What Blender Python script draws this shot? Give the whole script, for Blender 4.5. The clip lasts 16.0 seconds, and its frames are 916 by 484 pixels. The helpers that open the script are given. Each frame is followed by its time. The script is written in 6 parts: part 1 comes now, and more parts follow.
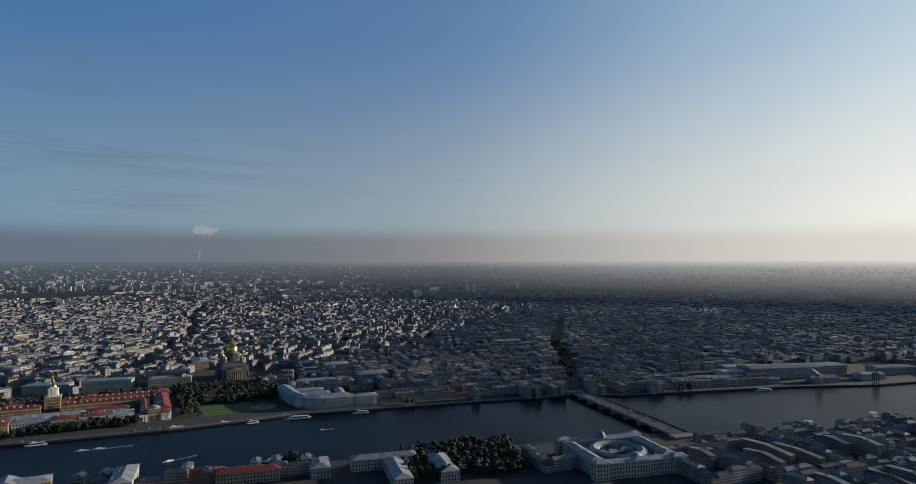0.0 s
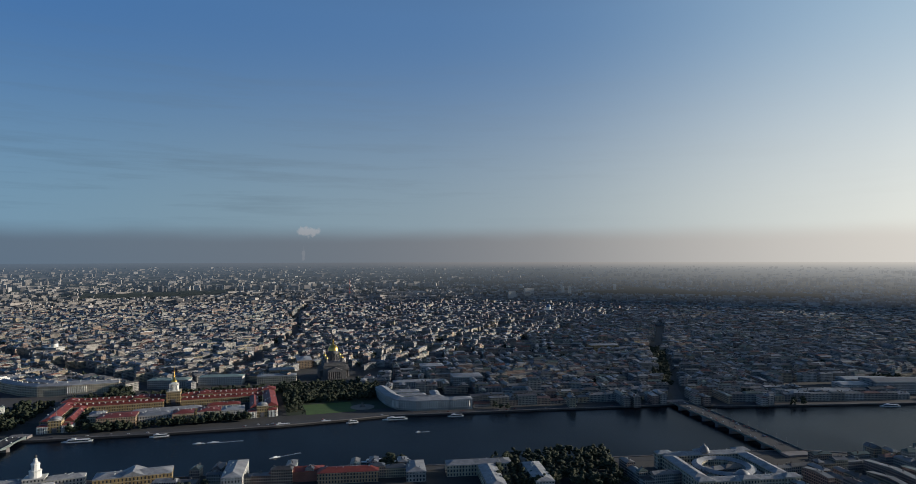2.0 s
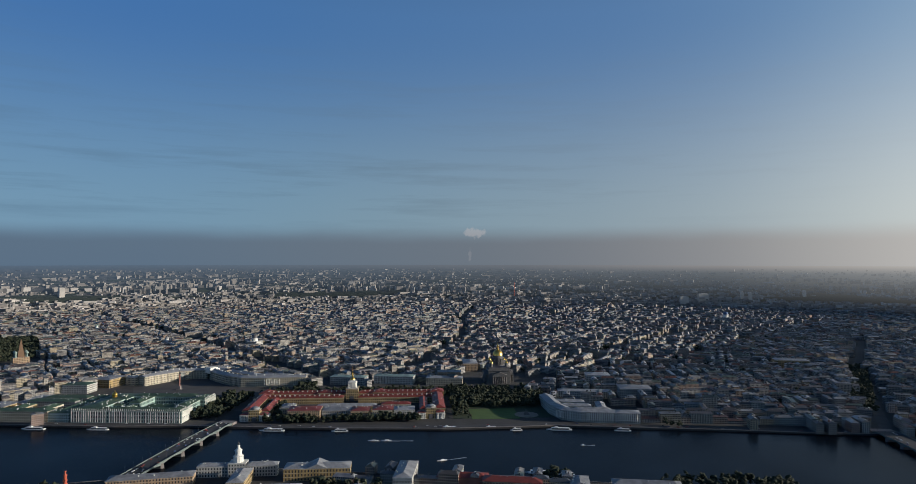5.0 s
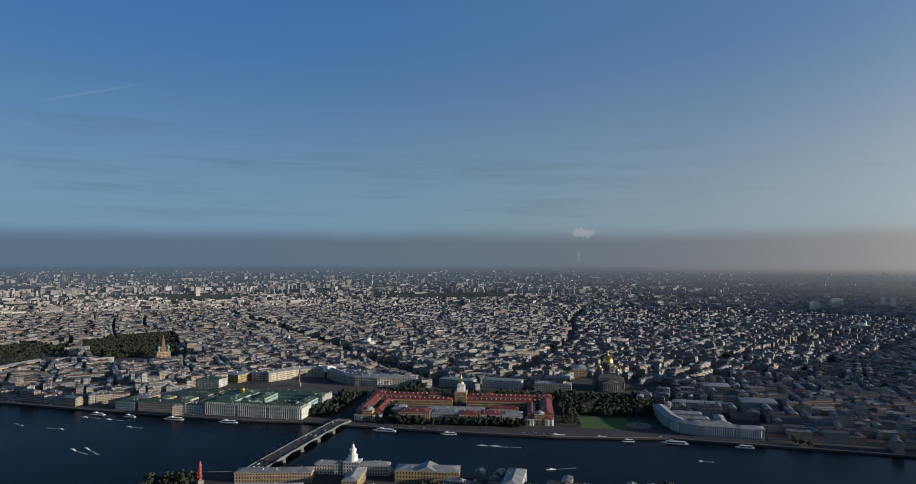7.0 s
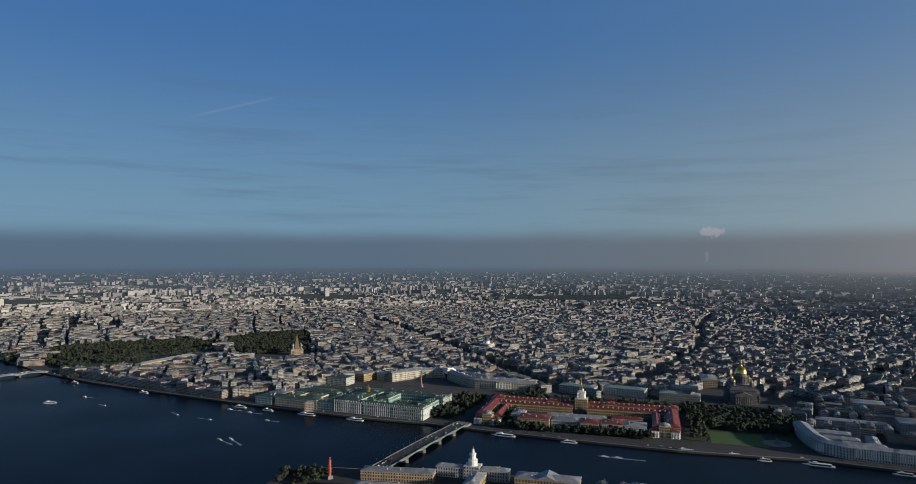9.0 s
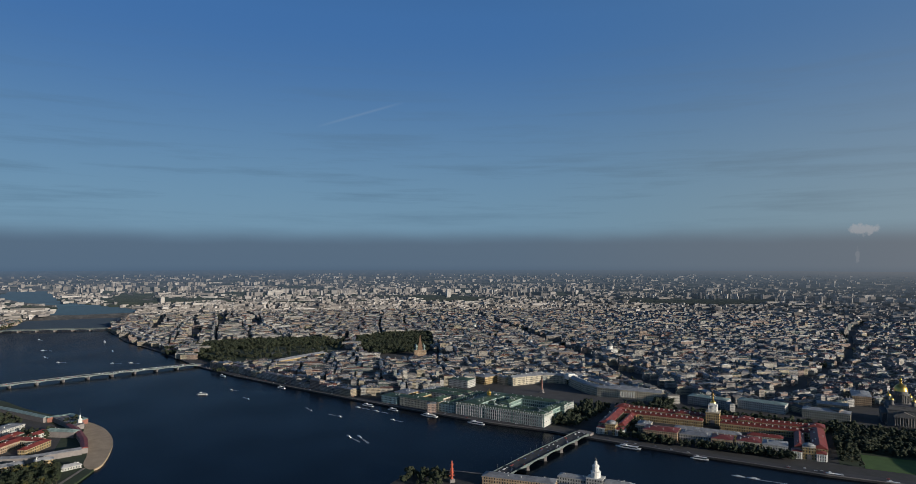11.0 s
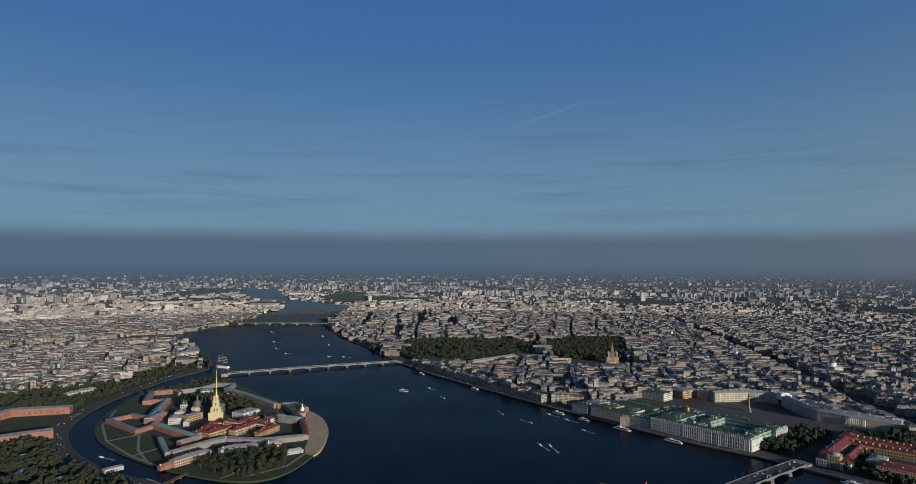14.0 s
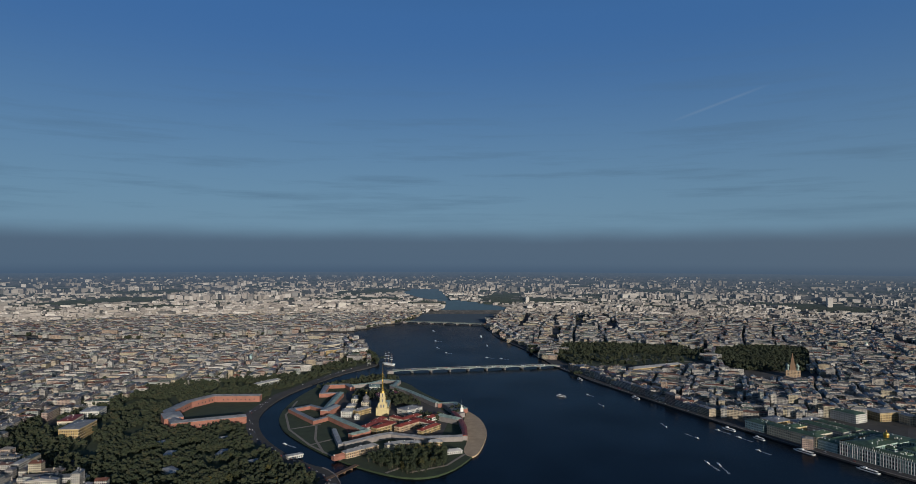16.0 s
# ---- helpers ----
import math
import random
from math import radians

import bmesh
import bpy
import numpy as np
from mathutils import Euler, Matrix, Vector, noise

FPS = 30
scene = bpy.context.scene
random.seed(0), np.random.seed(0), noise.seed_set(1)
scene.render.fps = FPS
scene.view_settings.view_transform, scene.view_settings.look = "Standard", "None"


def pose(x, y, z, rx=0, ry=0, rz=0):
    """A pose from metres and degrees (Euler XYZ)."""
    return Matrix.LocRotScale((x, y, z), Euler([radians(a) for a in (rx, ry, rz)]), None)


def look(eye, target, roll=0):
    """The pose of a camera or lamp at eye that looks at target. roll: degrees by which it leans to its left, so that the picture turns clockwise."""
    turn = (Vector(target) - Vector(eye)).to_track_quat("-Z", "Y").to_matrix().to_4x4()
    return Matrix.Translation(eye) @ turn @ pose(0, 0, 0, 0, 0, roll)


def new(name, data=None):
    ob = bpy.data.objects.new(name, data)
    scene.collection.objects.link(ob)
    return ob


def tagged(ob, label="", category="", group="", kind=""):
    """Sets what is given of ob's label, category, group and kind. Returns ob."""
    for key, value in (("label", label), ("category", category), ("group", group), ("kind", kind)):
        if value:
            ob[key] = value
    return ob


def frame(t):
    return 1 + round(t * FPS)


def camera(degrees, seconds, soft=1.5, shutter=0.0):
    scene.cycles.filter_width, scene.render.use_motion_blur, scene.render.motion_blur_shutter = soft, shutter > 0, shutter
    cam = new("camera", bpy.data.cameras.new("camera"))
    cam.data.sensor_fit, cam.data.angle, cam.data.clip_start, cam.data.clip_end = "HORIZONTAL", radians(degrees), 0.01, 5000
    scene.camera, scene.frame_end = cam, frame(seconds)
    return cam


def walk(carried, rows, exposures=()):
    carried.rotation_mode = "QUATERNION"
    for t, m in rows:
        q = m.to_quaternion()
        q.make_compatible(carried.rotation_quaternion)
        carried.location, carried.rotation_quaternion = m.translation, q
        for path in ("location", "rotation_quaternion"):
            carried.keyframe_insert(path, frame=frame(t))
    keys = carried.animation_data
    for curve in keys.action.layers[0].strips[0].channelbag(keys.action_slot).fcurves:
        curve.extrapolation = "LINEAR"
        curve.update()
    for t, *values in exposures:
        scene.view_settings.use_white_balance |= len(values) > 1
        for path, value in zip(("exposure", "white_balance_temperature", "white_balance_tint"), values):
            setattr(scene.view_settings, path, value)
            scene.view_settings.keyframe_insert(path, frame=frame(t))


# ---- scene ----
cam = camera(71.50, 16.0, soft=0.75)
PATH = [
    # seconds, east, north, height, pitch, roll, yaw
    (0.0, -1142.3, 701.6, 288.5, 1.60, -0.03, -165.12),
    (0.5, -1142.4, 700.9, 291.0, 1.59, -0.02, -163.02),
    (1.0, -1142.6, 700.2, 293.5, 1.58, -0.05, -160.89),
    (1.5, -1142.7, 699.4, 296.0, 1.57, -0.08, -158.80),
    (2.0, -1142.8, 698.7, 298.4, 1.57, -0.11, -156.65),
    (2.5, -1142.9, 698.0, 300.9, 1.58, -0.12, -154.32),
    (3.0, -1143.0, 697.3, 303.3, 1.59, -0.10, -151.78),
    (3.5, -1143.0, 696.5, 305.7, 1.59, -0.06, -149.21),
    (4.0, -1143.0, 695.8, 308.1, 1.60, -0.02, -146.73),
    (6.5, -1141.4, 692.3, 319.7, 1.67, 0.10, -134.75),
    (7.0, -1141.0, 691.9, 321.9, 1.67, 0.09, -132.26),
    (7.5, -1140.5, 691.5, 324.1, 1.68, 0.08, -129.64),
    (8.0, -1140.1, 691.1, 326.3, 1.69, 0.07, -126.97),
    (8.5, -1139.6, 690.7, 328.5, 1.70, 0.07, -124.33),
    (9.0, -1139.2, 690.4, 330.8, 1.71, 0.05, -121.64),
    (11.5, -1137.0, 688.7, 343.4, 1.73, 0.09, -108.16),
    (12.0, -1136.5, 688.0, 346.3, 1.71, 0.15, -105.42),
    (12.5, -1135.9, 687.3, 349.2, 1.69, 0.17, -102.67),
    (13.0, -1135.4, 686.5, 352.1, 1.67, 0.17, -99.95),
    (13.5, -1134.9, 685.8, 355.1, 1.68, 0.15, -97.05),
    (14.0, -1134.5, 685.0, 358.0, 1.66, 0.19, -93.80),
    (14.5, -1134.1, 684.2, 360.9, 1.65, 0.23, -90.26),
    (15.0, -1133.7, 683.4, 363.8, 1.62, 0.24, -86.53),
    (15.5, -1133.4, 682.6, 366.6, 1.60, 0.21, -83.00),
    (16.0, -1133.0, 681.8, 369.5, 1.59, 0.17, -79.69),
]
walk(cam, [(t, pose(x, y, z, 0, 0, yaw) @ pose(0, 0, 0, 90 + pitch, 0, 0) @ pose(0, 0, 0, 0, 0, roll))
           for t, x, y, z, pitch, roll, yaw in PATH],
     exposures=[(0.0, 0.08), (4.0, 0.12), (7.0, 0.05), (9.0, 0.0), (12.5, -0.06), (16.0, -0.18)])

# ---- world and sun ----
SUN_BEARING, SUN_HEIGHT = radians(237), radians(10)
HAZE_BEARING = radians(226)     # where the lit smog is brightest
world = bpy.data.worlds.new("sky")
scene.world = world
world.use_nodes = True
wt = world.node_tree
wt.nodes.clear()


def node(tree, kind, ins=None, **props):
    n = tree.nodes.new(kind)
    for k, v in props.items():
        setattr(n, k, v)
    for k, v in (ins or {}).items():
        if isinstance(v, bpy.types.NodeSocket):
            tree.links.new(v, n.inputs[k])
        else:
            n.inputs[k].default_value = v
    return n


def calc(tree, op, a, b=None, c=None, clamp=False):
    ins = {0: a}
    if b is not None:
        ins[1] = b
    if c is not None:
        ins[2] = c
    return node(tree, "ShaderNodeMath", ins, operation=op, use_clamp=clamp).outputs[0]


def blend(tree, fac, a, b, mode="MIX"):
    n = node(tree, "ShaderNodeMix", None, data_type="RGBA", blend_type=mode, clamp_factor=True)
    sockets = {s.identifier: s for s in n.inputs}
    for key, v in (("Factor_Float", fac), ("A_Color", a), ("B_Color", b)):
        if isinstance(v, bpy.types.NodeSocket):
            tree.links.new(v, sockets[key])
        elif key == "Factor_Float":
            sockets[key].default_value = v
        else:
            sockets[key].default_value = (*v, 1)
    return {s.identifier: s for s in n.outputs}["Result_Color"]


def ramp(tree, fac, stops, interpolation="LINEAR"):
    n = node(tree, "ShaderNodeValToRGB", {0: fac})
    cr = n.color_ramp
    cr.interpolation = interpolation
    while len(cr.elements) < len(stops):
        cr.elements.new(0.5)
    for e, (p, c) in zip(cr.elements, stops):
        e.position, e.color = p, (*c, 1)
    return n.outputs[0]


def glow_ramp(tree, fac, stops):
    """A smooth ramp whose colours may pass 1."""
    eased = ramp(tree, fac, [(p, [v / 20 for v in c]) for p, c in stops], "B_SPLINE")
    return node(tree, "ShaderNodeVectorMath", {0: eased, "Scale": 20.0}, operation="SCALE").outputs[0]


sky = node(wt, "ShaderNodeTexSky", None, sky_type="NISHITA", sun_disc=False, sun_elevation=SUN_HEIGHT,
           sun_rotation=SUN_BEARING, altitude=300, air_density=1.0, dust_density=1.2, ozone_density=2.0)
where = node(wt, "ShaderNodeTexCoord").outputs["Generated"]
axis = node(wt, "ShaderNodeSeparateXYZ", {0: where})
up = axis.outputs[2]
# nearness of the sun's quarter of the sky, 0 to 1
sunward = node(wt, "ShaderNodeVectorMath", {0: where, 1: (math.sin(HAZE_BEARING), math.cos(HAZE_BEARING), 0)},
               operation="DOT_PRODUCT").outputs["Value"]
# long thin streaks of high cloud
stretched = node(wt, "ShaderNodeMapping", {"Vector": where, "Scale": (2.2, 2.2, 34.0)}).outputs[0]
streak = node(wt, "ShaderNodeTexNoise", {"Vector": stretched, "Scale": 1.6, "Detail": 6.0, "Roughness": 0.62}).outputs["Fac"]
streak = node(wt, "ShaderNodeMapRange", {0: streak, 1: 0.5, 2: 0.74, 3: 0.0, 4: 1.0}).outputs[0]
band = calc(wt, "MULTIPLY", node(wt, "ShaderNodeMapRange", {0: up, 1: 0.03, 2: 0.09, 3: 0.0, 4: 1.0}).outputs[0],
            node(wt, "ShaderNodeMapRange", {0: up, 1: 0.13, 2: 0.34, 3: 1.0, 4: 0.0}).outputs[0])
quarter_of = node(wt, "ShaderNodeMapRange", {0: sunward, 1: -1.0, 2: 1.0}).outputs[0]
deep_blue = glow_ramp(wt, quarter_of, [(0.0, (0.40, 1.45, 3.9)), (0.33, (0.45, 1.5, 3.8)), (0.465, (0.58, 1.6, 3.6)), (0.65, (0.85, 1.85, 3.7)), (0.74, (1.05, 2.1, 3.9)),
                                  (0.82, (1.9, 3.1, 4.7)), (0.9, (3.5, 4.9, 6.2)), (0.95, (4.9, 6.3, 7.2)), (0.975, (7.0, 8.2, 8.8)), (1.0, (13.0, 13.5, 13.0))])
pale_blue = glow_ramp(wt, quarter_of, [(0.0, (1.3, 2.7, 4.3)), (0.33, (1.4, 2.7, 4.1)), (0.465, (1.6, 2.7, 3.7)), (0.65, (2.3, 3.1, 3.8)), (0.74, (2.9, 3.6, 4.2)),
                                  (0.82, (4.6, 5.1, 5.3)), (0.9, (6.8, 7.0, 6.8)), (0.95, (8.2, 8.2, 7.7)), (0.975, (10.0, 9.8, 9.0)), (1.0, (17.0, 16.0, 14.0))])
height = node(wt, "ShaderNodeMapRange", {0: up, 1: 0.05, 2: 0.36, 3: 0.0, 4: 1.0}, interpolation_type="SMOOTHSTEP").outputs[0]
sky_colour = blend(wt, 0.88, sky.outputs[0], blend(wt, height, pale_blue, deep_blue))
overhead = ramp(wt, up, [(0.36, (1.0, 1.0, 1.0)), (0.8, (0.2, 0.22, 0.26))])
sky_colour = blend(wt, 1.0, sky_colour, overhead, "MULTIPLY")
streaked = blend(wt, calc(wt, "MULTIPLY", calc(wt, "MULTIPLY", streak, band), node(wt, "ShaderNodeMapRange", {0: quarter_of, 1: 0.5, 2: 0.82, 3: 0.5, 4: 0.06}).outputs[0]), sky_colour, blend(wt, 1.0, pale_blue, (0.60, 0.57, 0.57), "MULTIPLY"))
# one faint vapour trail
across = node(wt, "ShaderNodeVectorMath", {0: where, 1: (0.1457, -0.3381, -0.9298)}, operation="DOT_PRODUCT").outputs["Value"]
along_it = node(wt, "ShaderNodeVectorMath", {0: where, 1: (0.9530, -0.2043, 0.2236)}, operation="DOT_PRODUCT").outputs["Value"]
trail = calc(wt, "MULTIPLY", node(wt, "ShaderNodeMapRange", {0: calc(wt, "ABSOLUTE", across), 1: 0.0, 2: 0.0028, 3: 0.14, 4: 0.0}).outputs[0],
             node(wt, "ShaderNodeMapRange", {0: along_it, 1: 0.99753, 2: 0.9996}).outputs[0])
streaked = blend(wt, trail, streaked, (3.4, 4.2, 5.0))
# the flat layer of smog that lies over the far city
smog_colour = glow_ramp(wt, quarter_of, [(0.0, (0.85, 1.35, 2.05)), (0.33, (0.95, 1.38, 1.95)), (0.465, (1.2, 1.5, 1.9)), (0.6, (1.3, 1.5, 1.8)),
                                    (0.74, (2.2, 2.2, 2.3)), (0.85, (4.6, 4.4, 4.2)), (0.95, (7.0, 6.6, 6.0)), (1.0, (7.8, 7.3, 6.6))])
smog_edge = node(wt, "ShaderNodeTexNoise", {"Vector": node(wt, "ShaderNodeMapping", {"Vector": where, "Scale": (3, 3, 10)}).outputs[0],
                                            "Scale": 2.0, "Detail": 3.0}).outputs["Fac"]
lifted = calc(wt, "ADD", up, calc(wt, "MULTIPLY_ADD", smog_edge, -0.012, 0.006))
smog = node(wt, "ShaderNodeMapRange", {0: lifted, 1: 0.024, 2: 0.056, 3: 0.9, 4: 0.0}, interpolation_type="SMOOTHSTEP").outputs[0]
hazy = blend(wt, smog, streaked, smog_colour)
# one small cloud of steam standing on the smog, and a wisp below it
for bearing, rise, wide, tall, white in ((143.4, 0.043, 0.021, 0.008, 0.45), (143.0, 0.008, 0.003, 0.010, 0.14)):
    a = radians(bearing)
    off = node(wt, "ShaderNodeVectorMath", {0: where, 1: (math.sin(a), math.cos(a), rise)}, operation="SUBTRACT").outputs[0]
    off = node(wt, "ShaderNodeVectorMath", {0: off, 1: (1 / wide, 1 / wide, 1 / tall)}, operation="MULTIPLY").outputs[0]
    far = node(wt, "ShaderNodeVectorMath", {0: off}, operation="LENGTH").outputs["Value"]
    puff = node(wt, "ShaderNodeTexNoise", {"Vector": where, "Scale": 130.0, "Detail": 5.0}).outputs["Fac"]
    body = calc(wt, "ADD", far, calc(wt, "MULTIPLY_ADD", puff, 2.4, -1.2))
    puffed = node(wt, "ShaderNodeMapRange", {0: body, 1: 0.55, 2: 1.0, 3: white, 4: 0.0}).outputs[0]
    hazy = blend(wt, puffed, hazy, (4.3, 4.1, 4.2))
# past the last suburbs the plain sinks into the smog
plain_far = blend(wt, 1.0, smog_colour, (0.80, 0.86, 0.92), "MULTIPLY")
hazy = blend(wt, node(wt, "ShaderNodeMapRange", {0: up, 1: -0.022, 2: -0.003, 3: 1.0, 4: 0.0}, interpolation_type="SMOOTHSTEP").outputs[0], hazy, plain_far)
back = node(wt, "ShaderNodeBackground", {0: hazy, 1: 0.1})
node(wt, "ShaderNodeOutputWorld", {0: back.outputs[0]})

sun = new("sun", bpy.data.lights.new("sun", "SUN"))
sun.data.energy, sun.data.angle, sun.data.color = 5.0, radians(0.6), (1.0, 0.91, 0.79)
sun.matrix_world = look((0, 0, 2000), Vector((0, 0, 2000)) - Vector((math.sin(SUN_BEARING) * math.cos(SUN_HEIGHT),
                        math.cos(SUN_BEARING) * math.cos(SUN_HEIGHT), math.sin(SUN_HEIGHT))))

# ---- materials ----


def material(name, rough=0.8, metal=0.0):
    m = bpy.data.materials.new(name)
    m.use_nodes = True
    t = m.node_tree
    b = t.nodes["Principled BSDF"]
    b.inputs["Roughness"].default_value, b.inputs["Metallic"].default_value = rough, metal
    return m, t, b


def plain(name, colour, rough=0.8, metal=0.0, grain=0.25, size=6.0, fine=0.6):
    """A painted or raw surface with broad stains and finer grain."""
    m, t, b = material(name, rough, metal)
    place = node(t, "ShaderNodeNewGeometry").outputs["Position"]
    n1 = node(t, "ShaderNodeTexNoise", {"Vector": place, "Scale": 1 / size, "Detail": 4.0}).outputs["Fac"]
    n2 = node(t, "ShaderNodeTexNoise", {"Vector": place, "Scale": 1 / fine, "Detail": 3.0}).outputs["Fac"]
    mixed = calc(t, "ADD", calc(t, "MULTIPLY", n1, 0.65), calc(t, "MULTIPLY", n2, 0.35))
    c = ramp(t, mixed, [(0.3, [v * (1 - grain) for v in colour]), (0.7, [min(1, v * (1 + grain)) for v in colour])])
    t.links.new(c, b.inputs["Base Color"])
    bump = node(t, "ShaderNodeBump", {"Height": n2, "Strength": 0.25, "Distance": 0.2})
    t.links.new(bump.outputs[0], b.inputs["Normal"])
    return m


def random_of(t, island):
    if island:
        return node(t, "ShaderNodeNewGeometry").outputs["Random Per Island"]
    return node(t, "ShaderNodeObjectInfo").outputs["Random"]


def facade(name, colours, island=False, wide=3.0, storey=3.7, glass=0.5, rough=0.85):
    """Plastered front with rows of dark windows, laid out in metres along the wall by its UV."""
    m, t, b = material(name, rough)
    uv = node(t, "ShaderNodeSeparateXYZ", {0: node(t, "ShaderNodeUVMap").outputs[0]})
    u, v = uv.outputs[0], uv.outputs[1]
    fu = calc(t, "FRACT", calc(t, "DIVIDE", u, wide))
    fv = calc(t, "FRACT", calc(t, "DIVIDE", v, storey))
    win = calc(t, "MULTIPLY", calc(t, "LESS_THAN", calc(t, "ABSOLUTE", calc(t, "SUBTRACT", fu, 0.5)), glass / 2),
               calc(t, "LESS_THAN", calc(t, "ABSOLUTE", calc(t, "SUBTRACT", fv, 0.5)), 0.30))
    win = calc(t, "MULTIPLY", win, calc(t, "GREATER_THAN", v, 0.4))
    r = random_of(t, island)
    stops = [(i / len(colours), c) for i, c in enumerate(colours)]
    base = ramp(t, r, stops, "CONSTANT")
    place = node(t, "ShaderNodeNewGeometry").outputs["Position"]
    n1 = node(t, "ShaderNodeTexNoise", {"Vector": place, "Scale": 0.09, "Detail": 5.0}).outputs["Fac"]
    dirt = ramp(t, n1, [(0.3, (0.62, 0.62, 0.62)), (0.7, (1.15, 1.15, 1.15))])
    base = blend(t, 1.0, base, dirt, "MULTIPLY")
    cornice = calc(t, "LESS_THAN", fv, 0.08)
    base = blend(t, calc(t, "MULTIPLY", cornice, 0.4), base, (0.7, 0.68, 0.62))
    t.links.new(blend(t, win, base, (0.035, 0.04, 0.05)), b.inputs["Base Color"])
    t.links.new(calc(t, "MULTIPLY_ADD", win, -0.65, rough), b.inputs["Roughness"])
    return m


def sheet_roof(name, colours, island=False, rough=0.55, metal=0.0):
    """Seamed sheet-metal roofing with rust and repairs."""
    m, t, b = material(name, rough, metal)
    r = random_of(t, island)
    base = ramp(t, r, [(i / len(colours), c) for i, c in enumerate(colours)], "CONSTANT")
    place = node(t, "ShaderNodeNewGeometry").outputs["Position"]
    n1 = node(t, "ShaderNodeTexNoise", {"Vector": place, "Scale": 0.12, "Detail": 5.0, "Roughness": 0.65}).outputs["Fac"]
    n2 = node(t, "ShaderNodeTexNoise", {"Vector": place, "Scale": 0.9, "Detail": 3.0}).outputs["Fac"]
    wear = ramp(t, n1, [(0.3, (0.55, 0.55, 0.57)), (0.7, (1.3, 1.28, 1.25))])
    base = blend(t, 1.0, base, wear, "MULTIPLY")
    rust = node(t, "ShaderNodeMapRange", {0: n2, 1: 0.6, 2: 0.72, 3: 0.0, 4: 0.5}).outputs[0]
    t.links.new(blend(t, rust, base, (0.16, 0.075, 0.04)), b.inputs["Base Color"])
    t.links.new(node(t, "ShaderNodeBump", {"Height": n2, "Strength": 0.3, "Distance": 0.3}).outputs[0], b.inputs["Normal"])
    return m


HOUSE_COLOURS = [(0.420, 0.403, 0.370), (0.336, 0.328, 0.311), (0.202, 0.193, 0.185), (0.323, 0.264, 0.181), (0.302, 0.272, 0.231), (0.258, 0.228, 0.193), (0.354, 0.307, 0.212), (0.265, 0.188, 0.153),
                 (0.342, 0.323, 0.288), (0.239, 0.222, 0.204), (0.307, 0.223, 0.165), (0.376, 0.353, 0.306), (0.223, 0.241, 0.223)]
ROOF_COLOURS = [(0.351, 0.351, 0.343), (0.076, 0.072, 0.072), (0.176, 0.080, 0.058), (0.126, 0.117, 0.109), (0.084, 0.109, 0.100), (0.251, 0.251, 0.259), (0.134, 0.134, 0.142), (0.184, 0.184, 0.184), (0.109, 0.100, 0.100), (0.235, 0.235, 0.235), (0.142, 0.084, 0.068),
                (0.100, 0.134, 0.117), (0.167, 0.159, 0.151), (0.201, 0.193, 0.184), (0.109, 0.126, 0.142), (0.285, 0.277, 0.267)]
